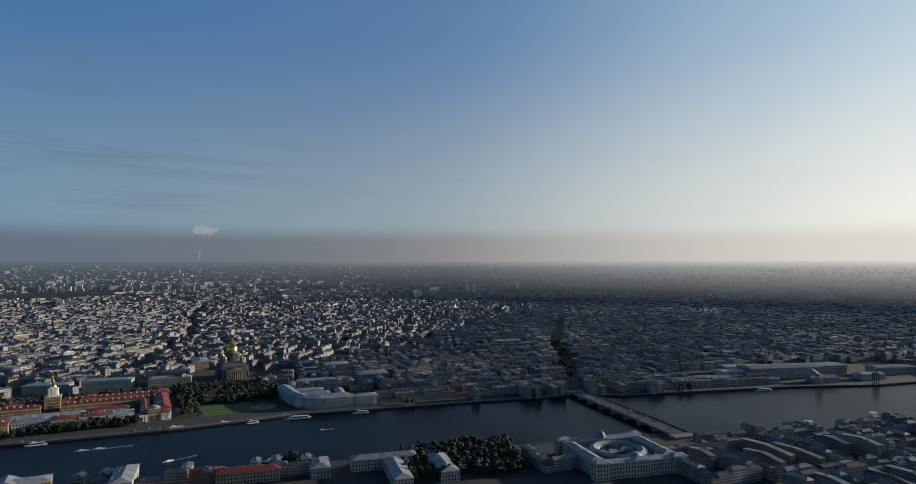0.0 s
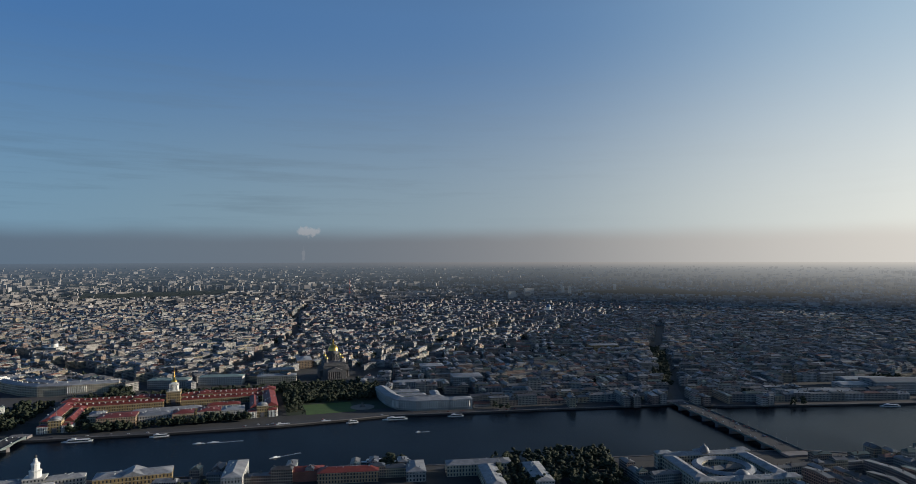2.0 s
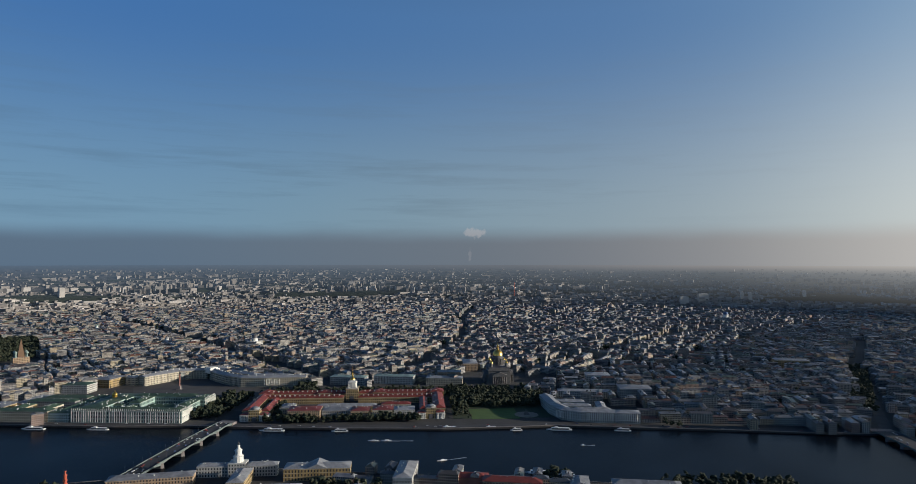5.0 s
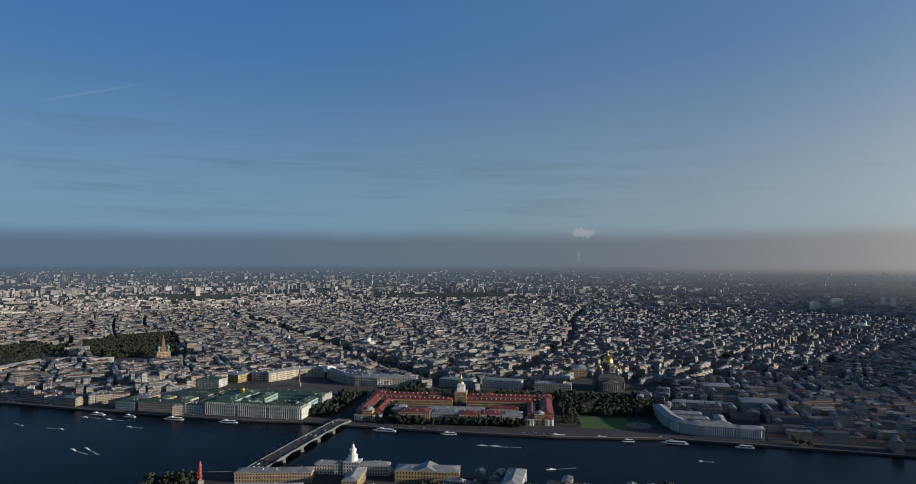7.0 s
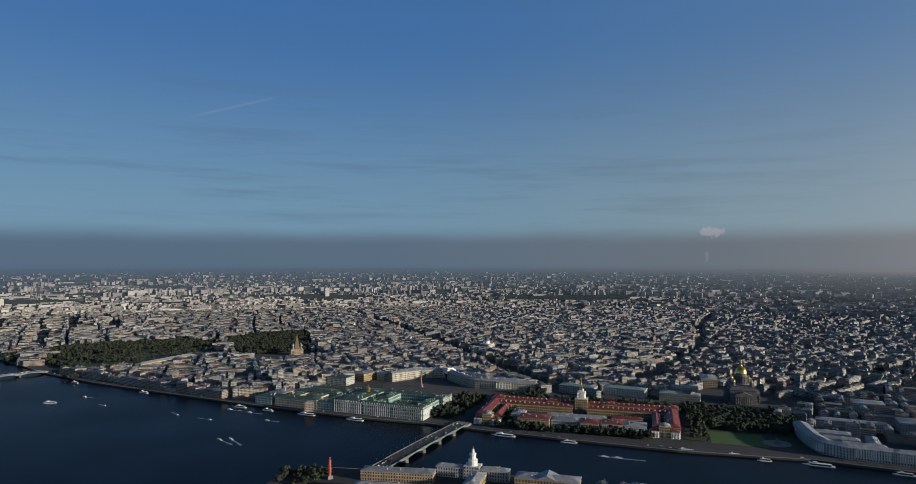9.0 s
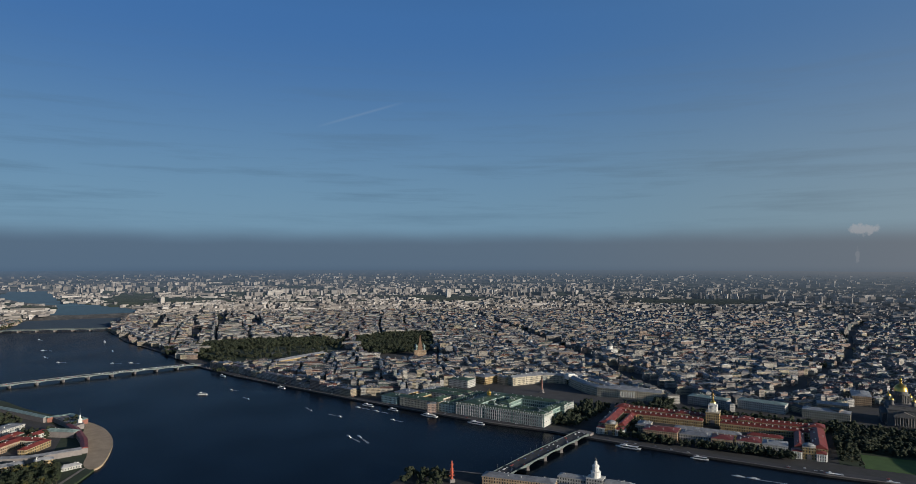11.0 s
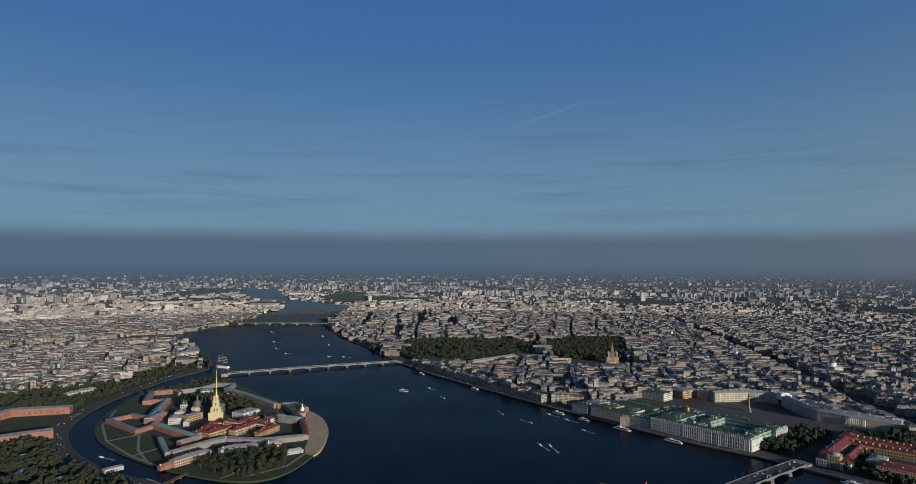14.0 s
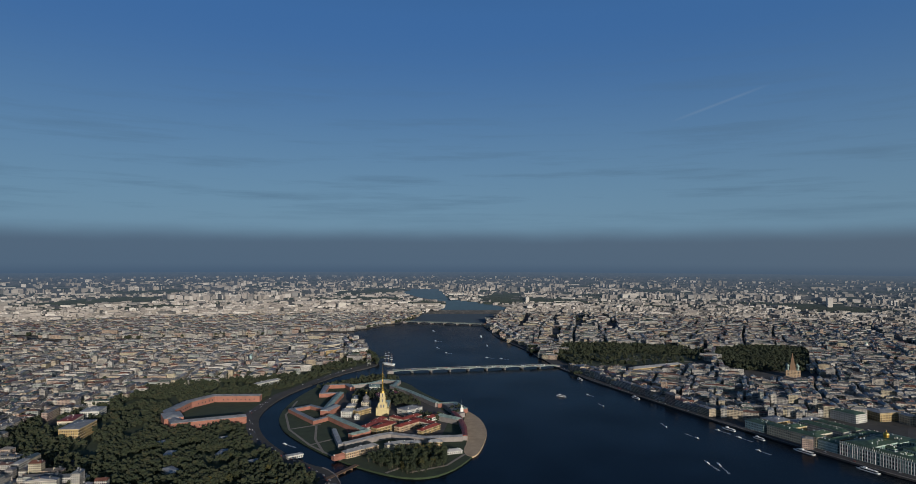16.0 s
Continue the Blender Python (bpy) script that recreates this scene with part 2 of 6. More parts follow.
M = {
    "house": facade("plastered_fronts", HOUSE_COLOURS),
    "block": facade("plastered_blocks", HOUSE_COLOURS, island=True),
    "roof": sheet_roof("sheet_roofs", ROOF_COLOURS, rough=0.42, metal=0.3),
    "roofs": sheet_roof("sheet_roofs_many", ROOF_COLOURS, island=True, rough=0.42, metal=0.3),
    "slab": facade("panel_housing", [(0.5, 0.47, 0.42), (0.55, 0.52, 0.48), (0.42, 0.36, 0.31), (0.6, 0.57, 0.53), (0.48, 0.40, 0.35)], island=True, wide=3.2, storey=2.8),
    "palace": facade("palace_green", [(0.22, 0.33, 0.29)], wide=5.2, storey=7.2, glass=0.42),
    "cream": facade("cream_plaster", [(0.45, 0.40, 0.295)], wide=4.2, storey=5.2, glass=0.4),
    "yellow": facade("yellow_plaster", [(0.32, 0.225, 0.095)], wide=4.4, storey=5.5, glass=0.38),
    "ochre": facade("ochre_plaster", [(0.36, 0.25, 0.15)], wide=4.0, storey=4.8, glass=0.4),
    "pale": facade("pale_plaster", [(0.46, 0.455, 0.42)], wide=4.0, storey=4.8, glass=0.42),
    "grey_front": facade("grey_plaster", [(0.34, 0.33, 0.31)], wide=4.4, storey=5.0, glass=0.42),
    "aqua": facade("blue_green_plaster", [(0.28, 0.40, 0.40)], wide=4.0, storey=5.0, glass=0.42),
    "yellow_plain": plain("pale_yellow_stucco", (0.46, 0.38, 0.20), 0.85, grain=0.15),
    "brick_red": plain("red_brick", (0.25, 0.108, 0.078), 0.9, grain=0.3, size=14, fine=1.2),
    "white": plain("white_trim", (0.66, 0.65, 0.60), 0.75, grain=0.12),
    "granite": plain("granite", (0.20, 0.18, 0.17), 0.8, grain=0.25, size=9),
    "pink_granite": plain("pink_granite", (0.27, 0.13, 0.10), 0.5, grain=0.2),
    "dark_stone": plain("dark_stone", (0.13, 0.125, 0.12), 0.8),
    "gold": plain("gilding", (0.75, 0.47, 0.12), 0.32, 1.0, grain=0.12),
    "red_roof": sheet_roof("red_roofing", [(0.20, 0.040, 0.028)]),
    "green_roof": sheet_roof("green_roofing", [(0.05, 0.092, 0.05)]),
    "verdigris": sheet_roof("pale_green_roofing", [(0.23, 0.31, 0.28)]),
    "grey_roof": sheet_roof("grey_roofing", [(0.21, 0.22, 0.235)]),
    "light_roof": sheet_roof("light_roofing", [(0.29, 0.30, 0.31)]),
    "dark_roof": sheet_roof("dark_roofing", [(0.11, 0.11, 0.12)]),
    "asphalt": plain("asphalt", (0.045, 0.045, 0.048), 0.9, grain=0.3, size=25, fine=3),
    "paving": plain("stone_paving", (0.06, 0.057, 0.056), 0.9, grain=0.25, size=30, fine=3),
    "soil": plain("city_ground", (0.04, 0.039, 0.038), 0.95, grain=0.4, size=40, fine=6),
    "grass": plain("grass", (0.026, 0.042, 0.018), 0.95, grain=0.35, size=18, fine=2),
    "lawn": plain("lawn", (0.06, 0.115, 0.025), 0.95, grain=0.2, size=15, fine=2),
    "sand": plain("beach_sand", (0.40, 0.30, 0.20), 0.95, grain=0.2, size=14, fine=2),
    "path": plain("gravel_path", (0.20, 0.18, 0.155), 0.95, grain=0.2),
    "steel": plain("painted_steel", (0.13, 0.16, 0.15), 0.6, grain=0.2),
    "iron": plain("dark_iron", (0.05, 0.05, 0.05), 0.6),
    "hull": plain("white_paint", (0.72, 0.72, 0.70), 0.4, grain=0.06),
    "glass": plain("dark_glazing", (0.03, 0.04, 0.05), 0.12, grain=0.1),
    "red_paint": plain("red_oxide_paint", (0.42, 0.085, 0.045), 0.7, grain=0.15),
    "wood": plain("brown_timber", (0.14, 0.085, 0.05), 0.8),
    "foam": plain("foam", (0.30, 0.33, 0.36), 0.9, grain=0.3, size=2),
    "blue_roof": sheet_roof("blue_roofing", [(0.07, 0.13, 0.24)]),
}


def leaf_material(name, colours, island):
    m, t, b = material(name, 0.9)
    pos = node(t, "ShaderNodeNewGeometry").outputs["Position"]
    r = node(t, "ShaderNodeNewGeometry").outputs["Random Per Island"]
    n = node(t, "ShaderNodeTexNoise", {"Vector": pos, "Scale": 0.07, "Detail": 4.0, "Roughness": 0.7}).outputs["Fac"]
    n = node(t, "ShaderNodeMapRange", {0: n, 1: 0.32, 2: 0.68}).outputs[0]
    c = ramp(t, calc(t, "ADD", calc(t, "MULTIPLY", n, 0.75), calc(t, "MULTIPLY", r, 0.25)), [(i / (len(colours) - 1), v) for i, v in enumerate(colours)])
    if not island:
        o = node(t, "ShaderNodeObjectInfo").outputs["Random"]
        tint = ramp(t, o, [(0.0, (0.75, 0.85, 0.7)), (0.75, (1.0, 1.0, 1.0)), (0.92, (1.7, 1.3, 0.8)), (1.0, (3.6, 2.0, 0.6))])
        c = blend(t, 1.0, c, tint, "MULTIPLY")
    leafy = node(t, "ShaderNodeTexNoise", {"Vector": pos, "Scale": 0.9, "Detail": 3.0}).outputs["Fac"]
    t.links.new(node(t, "ShaderNodeBump", {"Height": leafy, "Strength": 0.8, "Distance": 0.8}).outputs[0], b.inputs["Normal"])
    t.links.new(c, b.inputs["Base Color"])
    return m


M["leaf"] = leaf_material("leaves", [(0.011, 0.019, 0.009), (0.019, 0.028, 0.011), (0.031, 0.038, 0.014)], False)
M["leaves"] = leaf_material("woodland", [(0.010, 0.017, 0.008), (0.016, 0.025, 0.010), (0.025, 0.031, 0.013), (0.042, 0.034, 0.014)], True)
M["bark"] = plain("bark", (0.075, 0.06, 0.045), 0.95)

wm, wtree, wb = material("river_water", 0.9)
wp = node(wtree, "ShaderNodeNewGeometry").outputs["Position"]
w1 = node(wtree, "ShaderNodeTexNoise", {"Vector": wp, "Scale": 0.16, "Detail": 5.0, "Roughness": 0.6}).outputs["Fac"]
w2 = node(wtree, "ShaderNodeTexNoise", {"Vector": wp, "Scale": 0.006, "Detail": 4.0}).outputs["Fac"]
wbump = node(wtree, "ShaderNodeBump", {"Height": w1, "Strength": 0.4, "Distance": 1.0}).outputs[0]
deep = node(wtree, "ShaderNodeBsdfDiffuse", {0: ramp(wtree, w2, [(0.3, (0.0018, 0.004, 0.008)), (0.7, (0.003, 0.007, 0.013))])})
shine = node(wtree, "ShaderNodeBsdfGlossy", {"Color": (1, 1, 1, 1), "Roughness": 0.2, "Normal": wbump})
# ruffled water mirrors little when seen steeply and more towards the distance
share = calc(wtree, "MULTIPLY", node(wtree, "ShaderNodeFresnel", {"IOR": 1.33}).outputs[0],
             node(wtree, "ShaderNodeMapRange", {0: w2, 1: 0.3, 2: 0.7, 3: 0.32, 4: 0.43}).outputs[0])
wmix = node(wtree, "ShaderNodeMixShader", {0: share, 1: deep.outputs[0], 2: shine.outputs[0]})
wtree.links.new(wmix.outputs[0], wtree.nodes["Material Output"].inputs[0])
M["water"] = wm

# ---- mesh helpers ----


class Shape:
    """Gathers faces with UVs in metres along walls; each call adds separate islands."""

    def __init__(self):
        self.v, self.f, self.uv, self.mi = [], [], [], []

    def face(self, pts, uv=None, mi=0):
        n = len(self.v)
        self.v.extend(pts)
        self.f.append(tuple(range(n, n + len(pts))))
        self.uv.extend(uv or [(p[0], p[1]) for p in pts])
        self.mi.append(mi)

    def solid(self, verts, faces, uvs=None, mi=0):
        n = len(self.v)
        self.v.extend(verts)
        for i, f in enumerate(faces):
            self.f.append(tuple(n + k for k in f))
            self.uv.extend(uvs[i] if uvs else [(verts[k][0] + verts[k][1], verts[k][2]) for k in f])
            self.mi.append(mi)

    def prism(self, outline, z0, z1, mi=0, top=True, bottom=False, scale=1.0):
        """Upright walls over a counter-clockwise outline; scale shrinks the top about its middle."""
        n = len(outline)
        cx, cy = sum(p[0] for p in outline) / n, sum(p[1] for p in outline) / n
        verts = [(x, y, z0) for x, y in outline] + [(cx + (x - cx) * scale, cy + (y - cy) * scale, z1) for x, y in outline]
        faces, uvs, run = [], [], 0.0
        for i in range(n):
            j = (i + 1) % n
            d = math.dist(outline[i], outline[j])
            faces.append((i, j, n + j, n + i))
            uvs.append([(run, 0), (run + d, 0), (run + d, z1 - z0), (run, z1 - z0)])
            run += d
        if top:
            faces.append(tuple(range(n, 2 * n)))
            uvs.append([(0, 0.1)] * n)
        if bottom:
            faces.append(tuple(range(n - 1, -1, -1)))
            uvs.append([(0, 0.1)] * n)
        self.solid(verts, faces, uvs, mi)

    def box(self, cx, cy, z0, lx, ly, h, turn=0.0, mi=0, scale=1.0):
        self.prism(rect(cx, cy, lx, ly, turn), z0, z0 + h, mi, True, False, scale)

    def gable(self, cx, cy, z0, lx, ly, h, turn=0.0, mi=0, hip=0.25, over=0.4):
        """A ridged roof along x, hipped by a part of its width, with a thin eave."""
        c, s = math.cos(turn), math.sin(turn)
        a, b = lx / 2 + over, ly / 2 + over
        r = max(a - hip * ly, 0.05)
        pts = [(-a, -b, 0), (a, -b, 0), (a, b, 0), (-a, b, 0), (-a, -b, 0.3), (a, -b, 0.3), (a, b, 0.3), (-a, b, 0.3), (-r, 0, h), (r, 0, h)]
        verts = [(cx + x * c - y * s, cy + x * s + y * c, z0 + z) for x, y, z in pts]
        self.solid(verts, [(0, 1, 5, 4), (1, 2, 6, 5), (2, 3, 7, 6), (3, 0, 4, 7), (4, 5, 9, 8), (6, 7, 8, 9), (5, 6, 9), (7, 4, 8), (3, 2, 1, 0)], None, mi)

    def lathe(self, cx, cy, z0, profile, seg=16, mi=0):
        """Turned solid from (radius, height) pairs."""
        verts, faces = [], []
        for r, z in profile:
            for k in range(seg):
                a = 2 * math.pi * k / seg
                verts.append((cx + r * math.cos(a), cy + r * math.sin(a), z0 + z))
        for i in range(len(profile) - 1):
            for k in range(seg):
                j = (k + 1) % seg
                faces.append((i * seg + k, i * seg + j, (i + 1) * seg + j, (i + 1) * seg + k))
        faces.append(tuple((len(profile) - 1) * seg + k for k in range(seg)))
        uvs = [[(verts[k][0], verts[k][2] - z0) for k in f] for f in faces]
        self.solid(verts, faces, uvs, mi)

    def mesh(self, name, materials, smooth=False):
        me = bpy.data.meshes.new(name)
        me.from_pydata(self.v, [], self.f)
        layer = me.uv_layers.new(name="UVMap")
        layer.data.foreach_set("uv", np.array(self.uv, dtype=np.float32).ravel())
        mats = materials if isinstance(materials, (list, tuple)) else [materials]
        for m in mats:
            me.materials.append(m)
        if len(mats) > 1:
            me.polygons.foreach_set("material_index", self.mi)
        if smooth:
            me.polygons.foreach_set("use_smooth", [True] * len(self.f))
        me.update()
        return me


def rect(cx, cy, lx, ly, turn=0.0):
    c, s = math.cos(turn), math.sin(turn)
    return [(cx + x * c - y * s, cy + x * s + y * c) for x, y in ((-lx / 2, -ly / 2), (lx / 2, -ly / 2), (lx / 2, ly / 2), (-lx / 2, ly / 2))]


def part(name, shape, mat, parent=None, label="", smooth=False):
    ob = new(name, shape.mesh(name, mat, smooth) if isinstance(shape, Shape) else shape)
    ob.parent = parent
    return tagged(ob, label)


def thing(name, x, y, z, turn, label, category, group="", kind=""):
    """An empty at the thing's base; its parts are made in its own metres."""
    ob = new(name)
    ob.empty_display_size = 5
    ob.matrix_world = pose(x, y, z, 0, 0, math.degrees(turn))
    return tagged(ob, label, category, group, kind)


def inside(x, y, poly):
    hit = False
    j = len(poly) - 1
    for i in range(len(poly)):
        (xi, yi), (xj, yj) = poly[i], poly[j]
        if (yi > y) != (yj > y) and x < (xj - xi) * (y - yi) / (yj - yi) + xi:
            hit = not hit
        j = i
    return hit


def near_line(x, y, line, w):
    for (ax, ay), (bx, by) in zip(line, line[1:]):
        dx, dy = bx - ax, by - ay
        k = max(0, min(1, ((x - ax) * dx + (y - ay) * dy) / (dx * dx + dy * dy)))
        if math.hypot(x - ax - k * dx, y - ay - k * dy) < w:
            return True
    return False


# ---- ground, river ----
EYE = (-1138, 690)          # the middle of the place seen, about which the distance lies
RIM = 4350
SOUTH_SHORE = [(-2300, -1310), (-1795, -1020), (-1692, -954), (-1500, -884), (-1297, -779), (-1127, -692), (-1035, -674), (-917, -597),
               (-789, -520), (-671, -444), (-542, -363), (-498, -317), (-394, -217), (-227, -89), (-74, 19), (0, 67), (95, 150),
               (234, 247), (407, 362), (612, 487), (850, 630), (1074, 735), (1480, 875), (1887, 1043), (2330, 1160),
               (2700, 1195), (3080, 1180)]
NORTH_SHORE = [(-2300, -1000), (-1650, -637), (-1540, -554), (-1450, -492), (-1350, -440), (-1226, -419), (-892, -223), (-731, -125),
               (-520, 5), (-340, 110), (-217, 262), (-165, 330), (-150, 395), (-190, 440), (-300, 520), (-700, 760)]
PETRO_SHORE = [(-700, 900), (-420, 960), (-160, 1040), (-72, 1094), (-48, 1156), (27, 1248), (121, 1333), (274, 1418), (480, 1450), (681, 1431),
               (833, 1410), (960, 1360), (1021, 1351), (1270, 1465), (1529, 1590), (1780, 1740), (1690, 1960), (1430, 2350), (1200, 2900)]
VYBORG_SHORE = [(1350, 2900), (1560, 2400), (1800, 2050), (1930, 1900), (1990, 1800), (2180, 1750), (2480, 1665), (2700, 1650), (3180, 1690)]
HARE = [(711, 1405), (500, 1412), (283, 1371), (159, 1304), (63, 1206), (-27, 1095), (-79, 998), (-88, 936), (-47, 892), (69, 862), (200, 864), (272, 881), (345, 905),
        (432, 965), (583, 1094), (734, 1180), (770, 1290)]


def rounded(line, closed=False, times=2):
    """Cuts the corners of a line so that it bends evenly."""
    for _ in range(times):
        out = [] if closed else [line[0]]
        n = len(line)
        for i in range(n if closed else n - 1):
            a, b = line[i], line[(i + 1) % n]
            out += [(a[0] * 0.75 + b[0] * 0.25, a[1] * 0.75 + b[1] * 0.25), (a[0] * 0.25 + b[0] * 0.75, a[1] * 0.25 + b[1] * 0.75)]
        line = out if closed else out + [line[-1]]
    return line


HARE = rounded(HARE, True)
PETRO_SHORE = rounded(PETRO_SHORE)


def polar(bearing, r):
    a = radians(bearing)
    return (EYE[0] + r * math.sin(a), EYE[1] + r * math.cos(a))


def slab(name, outline, z0, z1, mat, label, category="ground"):
    bm = bmesh.new()
    low = [bm.verts.new((x, y, z0)) for x, y in outline]
    high = [bm.verts.new((x, y, z1)) for x, y in outline]
    n = len(outline)
    bm.faces.new(high)
    for i in range(n):
        j = (i + 1) % n
        bm.faces.new((low[i], low[j], high[j], high[i]))
    bmesh.ops.recalc_face_normals(bm, faces=bm.faces)
    if sum(f.normal.z * f.calc_area() for f in bm.faces) < 0:
        bmesh.ops.reverse_faces(bm, faces=bm.faces)
    bmesh.ops.triangulate(bm, faces=[f for f in bm.faces if len(f.verts) > 4])
    me = bpy.data.meshes.new(name)
    bm.to_mesh(me)
    bm.free()
    me.materials.append(mat)
    return tagged(new(name, me), label, category, kind="structure")


SOUTH = SOUTH_SHORE + [polar(b, RIM) for b in range(84, 222, 3)]
VASILY = NORTH_SHORE + [(-3200, 760), (-3200, -1000)]
PETRO = PETRO_SHORE + [polar(b, RIM) for b in range(42, -70, -8)] + [(-3200, 1700), (-3200, 900)]
VYBORG = VYBORG_SHORE + [polar(b, RIM) for b in range(77, 38, -3)]
circle = [polar(b, 4600) for b in range(360, 0, -5)]
slab("water", circle, -6, 0, M["water"], "dark blue rippled river water under a low sun", "river")
GROUND = 3.0
slab("ground_south", SOUTH, -5, GROUND, M["soil"], "paved city ground behind granite quays")
slab("ground_island", VASILY, -5, GROUND, M["soil"], "paved city ground on the near island")
slab("ground_north", PETRO, -5, GROUND, M["soil"], "paved city ground on the north side")
slab("ground_far_bank", VYBORG, -5, GROUND, M["soil"], "paved city ground on the far bank")
slab("ground_fortress", HARE, -5, GROUND, M["grass"], "grassy fortress island in the river")

# ---- the ordinary city: streets, blocks and houses ----
STREETS = [  # line, half width
    ([(-78, -330), (1300, -640), (2790, -900), (3400, -1050)], 19),
    ([(-78, -330), (400, -1300), (1060, -2170), (1600, -3100)], 12),
    ([(-78, -330), (-180, -1000), (-260, -2600)], 12),
    ([(1780, 770), (3850, 798)], 13), ([(2300, 636), (3900, 646)], 13), ([(2300, 470), (3850, 500)], 15), ([(2250, 956), (3800, 996)], 12),
    ([(-1041, -690), (-915, -1420), (-850, -2200)], 15),
    ([(590, -2100), (700, -2950)], 9),
]
KEEP = []      # outlines that houses keep out of


def keep(poly):
    KEEP.append((poly, min(p[0] for p in poly), max(p[0] for p in poly), min(p[1] for p in poly), max(p[1] for p in poly)))


def free(x, y, margin=10):
    for poly, x0, x1, y0, y1 in KEEP:
        if x0 <= x <= x1 and y0 <= y <= y1 and inside(x, y, poly):
            return False
    for line, w in STREETS:
        if near_line(x, y, line, w + margin):
            return False
    return True


keep([(-520, -300), (-60, 30), (120, -290), (-180, -560), (-420, -560)])                        # admiralty and gardens
keep([(-80, 30), (385, 340), (455, 230), (490, 100), (520, -80), (330, -260), (100, -330)])       # palaces and square
keep([(-330, -540), (-60, -560), (-90, -790), (-340, -790)])                                     # cathedral
keep([(-720, -445), (-470, -310), (-400, -480), (-600, -610)])                                   # senate
keep([(960, 690), (1180, 760), (1700, 720), (1650, 150), (1150, 230), (1080, 440)])              # field and summer garden
keep([(900, 180), (1250, 180), (1620, 120), (1735, -30), (1730, -250), (1600, -230), (1340, -150), (1130, -70), (960, -90)])                                        # church and its garden
keep([(-100, 1080), (1010, 1380), (1060, 1500), (700, 1560), (560, 1800), (200, 1830), (60, 1870), (-95, 1745), (-205, 1520), (-260, 1300), (-420, 1000)])  # park
keep([(-1180, -460), (-960, -330), (-1040, -190), (-1250, -320)])                                # academy of arts
keep([(-960, -290), (-800, -190), (-860, -60), (-1030, -160)])                                   # garden
keep([(-420, 40), (-120, 260), (-120, 470), (-330, 520), (-520, 180)])                           # strelka
keep([(-1950, -1010), (-1300, -770), (-1230, -1000), (-1850, -1350)])                            # shipyard
for bx, by, ba, bb, bt in ((1157, 1600, 140, 80, -35), (1215, 1500, 110, 70, -38), (1330, 1660, 100, 90, -30), (-760, -1350, 120, 70, 28), (-470, -630, 150, 50, 33), (-560, -700, 100, 80, 33),
                           (-420, -800, 90, 76, 33), (-20, -480, 120, 54, 30), (60, -400, 110, 54, 28), (-46, -760, 64, 100, 41), (922, 1782, 70, 80, 0), (815, -640, 70, 70, 20), (1100, -470, 50, 50, 20),
                           (1060, 415, 235, 60, -52), (470, 60, 90, 70, 36), (505, -20, 70, 80, 25), (1140, 1480, 60, 90, -35)):
    keep(rect(bx, by, ba, bb, radians(bt)))
QUAYS = [((-1000, -712), (-665, -485), -1, 17, True), ((-1480, -908), (-1135, -735), -1, 16, False), ((450, 370), (620, 470), -1, 17, False), ((620, 470), (1045, 700), -1, 18, False),
         ((1720, 945), (2330, 1125), -1, 19, False), ((1290, 1500), (1540, 1625), 1, 20, False), ((2560, 1700), (3150, 1725), 1, 12, False), ((2050, 1830), (2420, 1720), 1, 12, False)]
for qa, qb, qs, _, _ in QUAYS:
    ql = math.dist(qa, qb)
    qx, qy = -(qb[1] - qa[1]) / ql * qs * 62, (qb[0] - qa[0]) / ql * qs * 62
    keep([qa, qb, (qb[0] + qx, qb[1] + qy), (qa[0] + qx, qa[1] + qy)])
WALLS, ROOFS = Shape(), Shape()
house_rng = random.Random(4)
NEAR = 1330
HOUSES = []    # near ones: x, y, length, depth, height, turn


def lot(x, y, lx, ly, h, turn, near):
    odd = house_rng.random()
    if odd < 0.05 and not near:
        h *= house_rng.uniform(1.25, 1.6)
    elif odd < 0.14:
        h *= house_rng.uniform(0.45, 0.7)
    if near:
        HOUSES.append((x, y, lx, ly, h, turn))
        return
    WALLS.prism(rect(x, y, lx, ly, turn), GROUND, GROUND + h, 0, False)
    ROOFS.gable(x, y, GROUND + h, lx, ly, house_rng.uniform(2.2, 4.2), turn, 0, house_rng.choice((0.0, 0.3, 0.5)), 0.3)
    # chimneys, stair heads and dormers break the ridges
    if math.hypot(x - EYE[0], y - EYE[1]) < 3300:
        c, s = math.cos(turn), math.sin(turn)
        for _ in range(house_rng.randint(1, 4)):
            a, b = house_rng.uniform(-0.45, 0.45) * lx, house_rng.uniform(-0.38, 0.38) * ly
            (WALLS if house_rng.random() < 0.6 else ROOFS).box(x + a * c - b * s, y + a * s + b * c, GROUND + h + 0.4, house_rng.uniform(1.2, 3.6), house_rng.uniform(0.9, 2.2), house_rng.uniform(2.4, 4.6), turn)


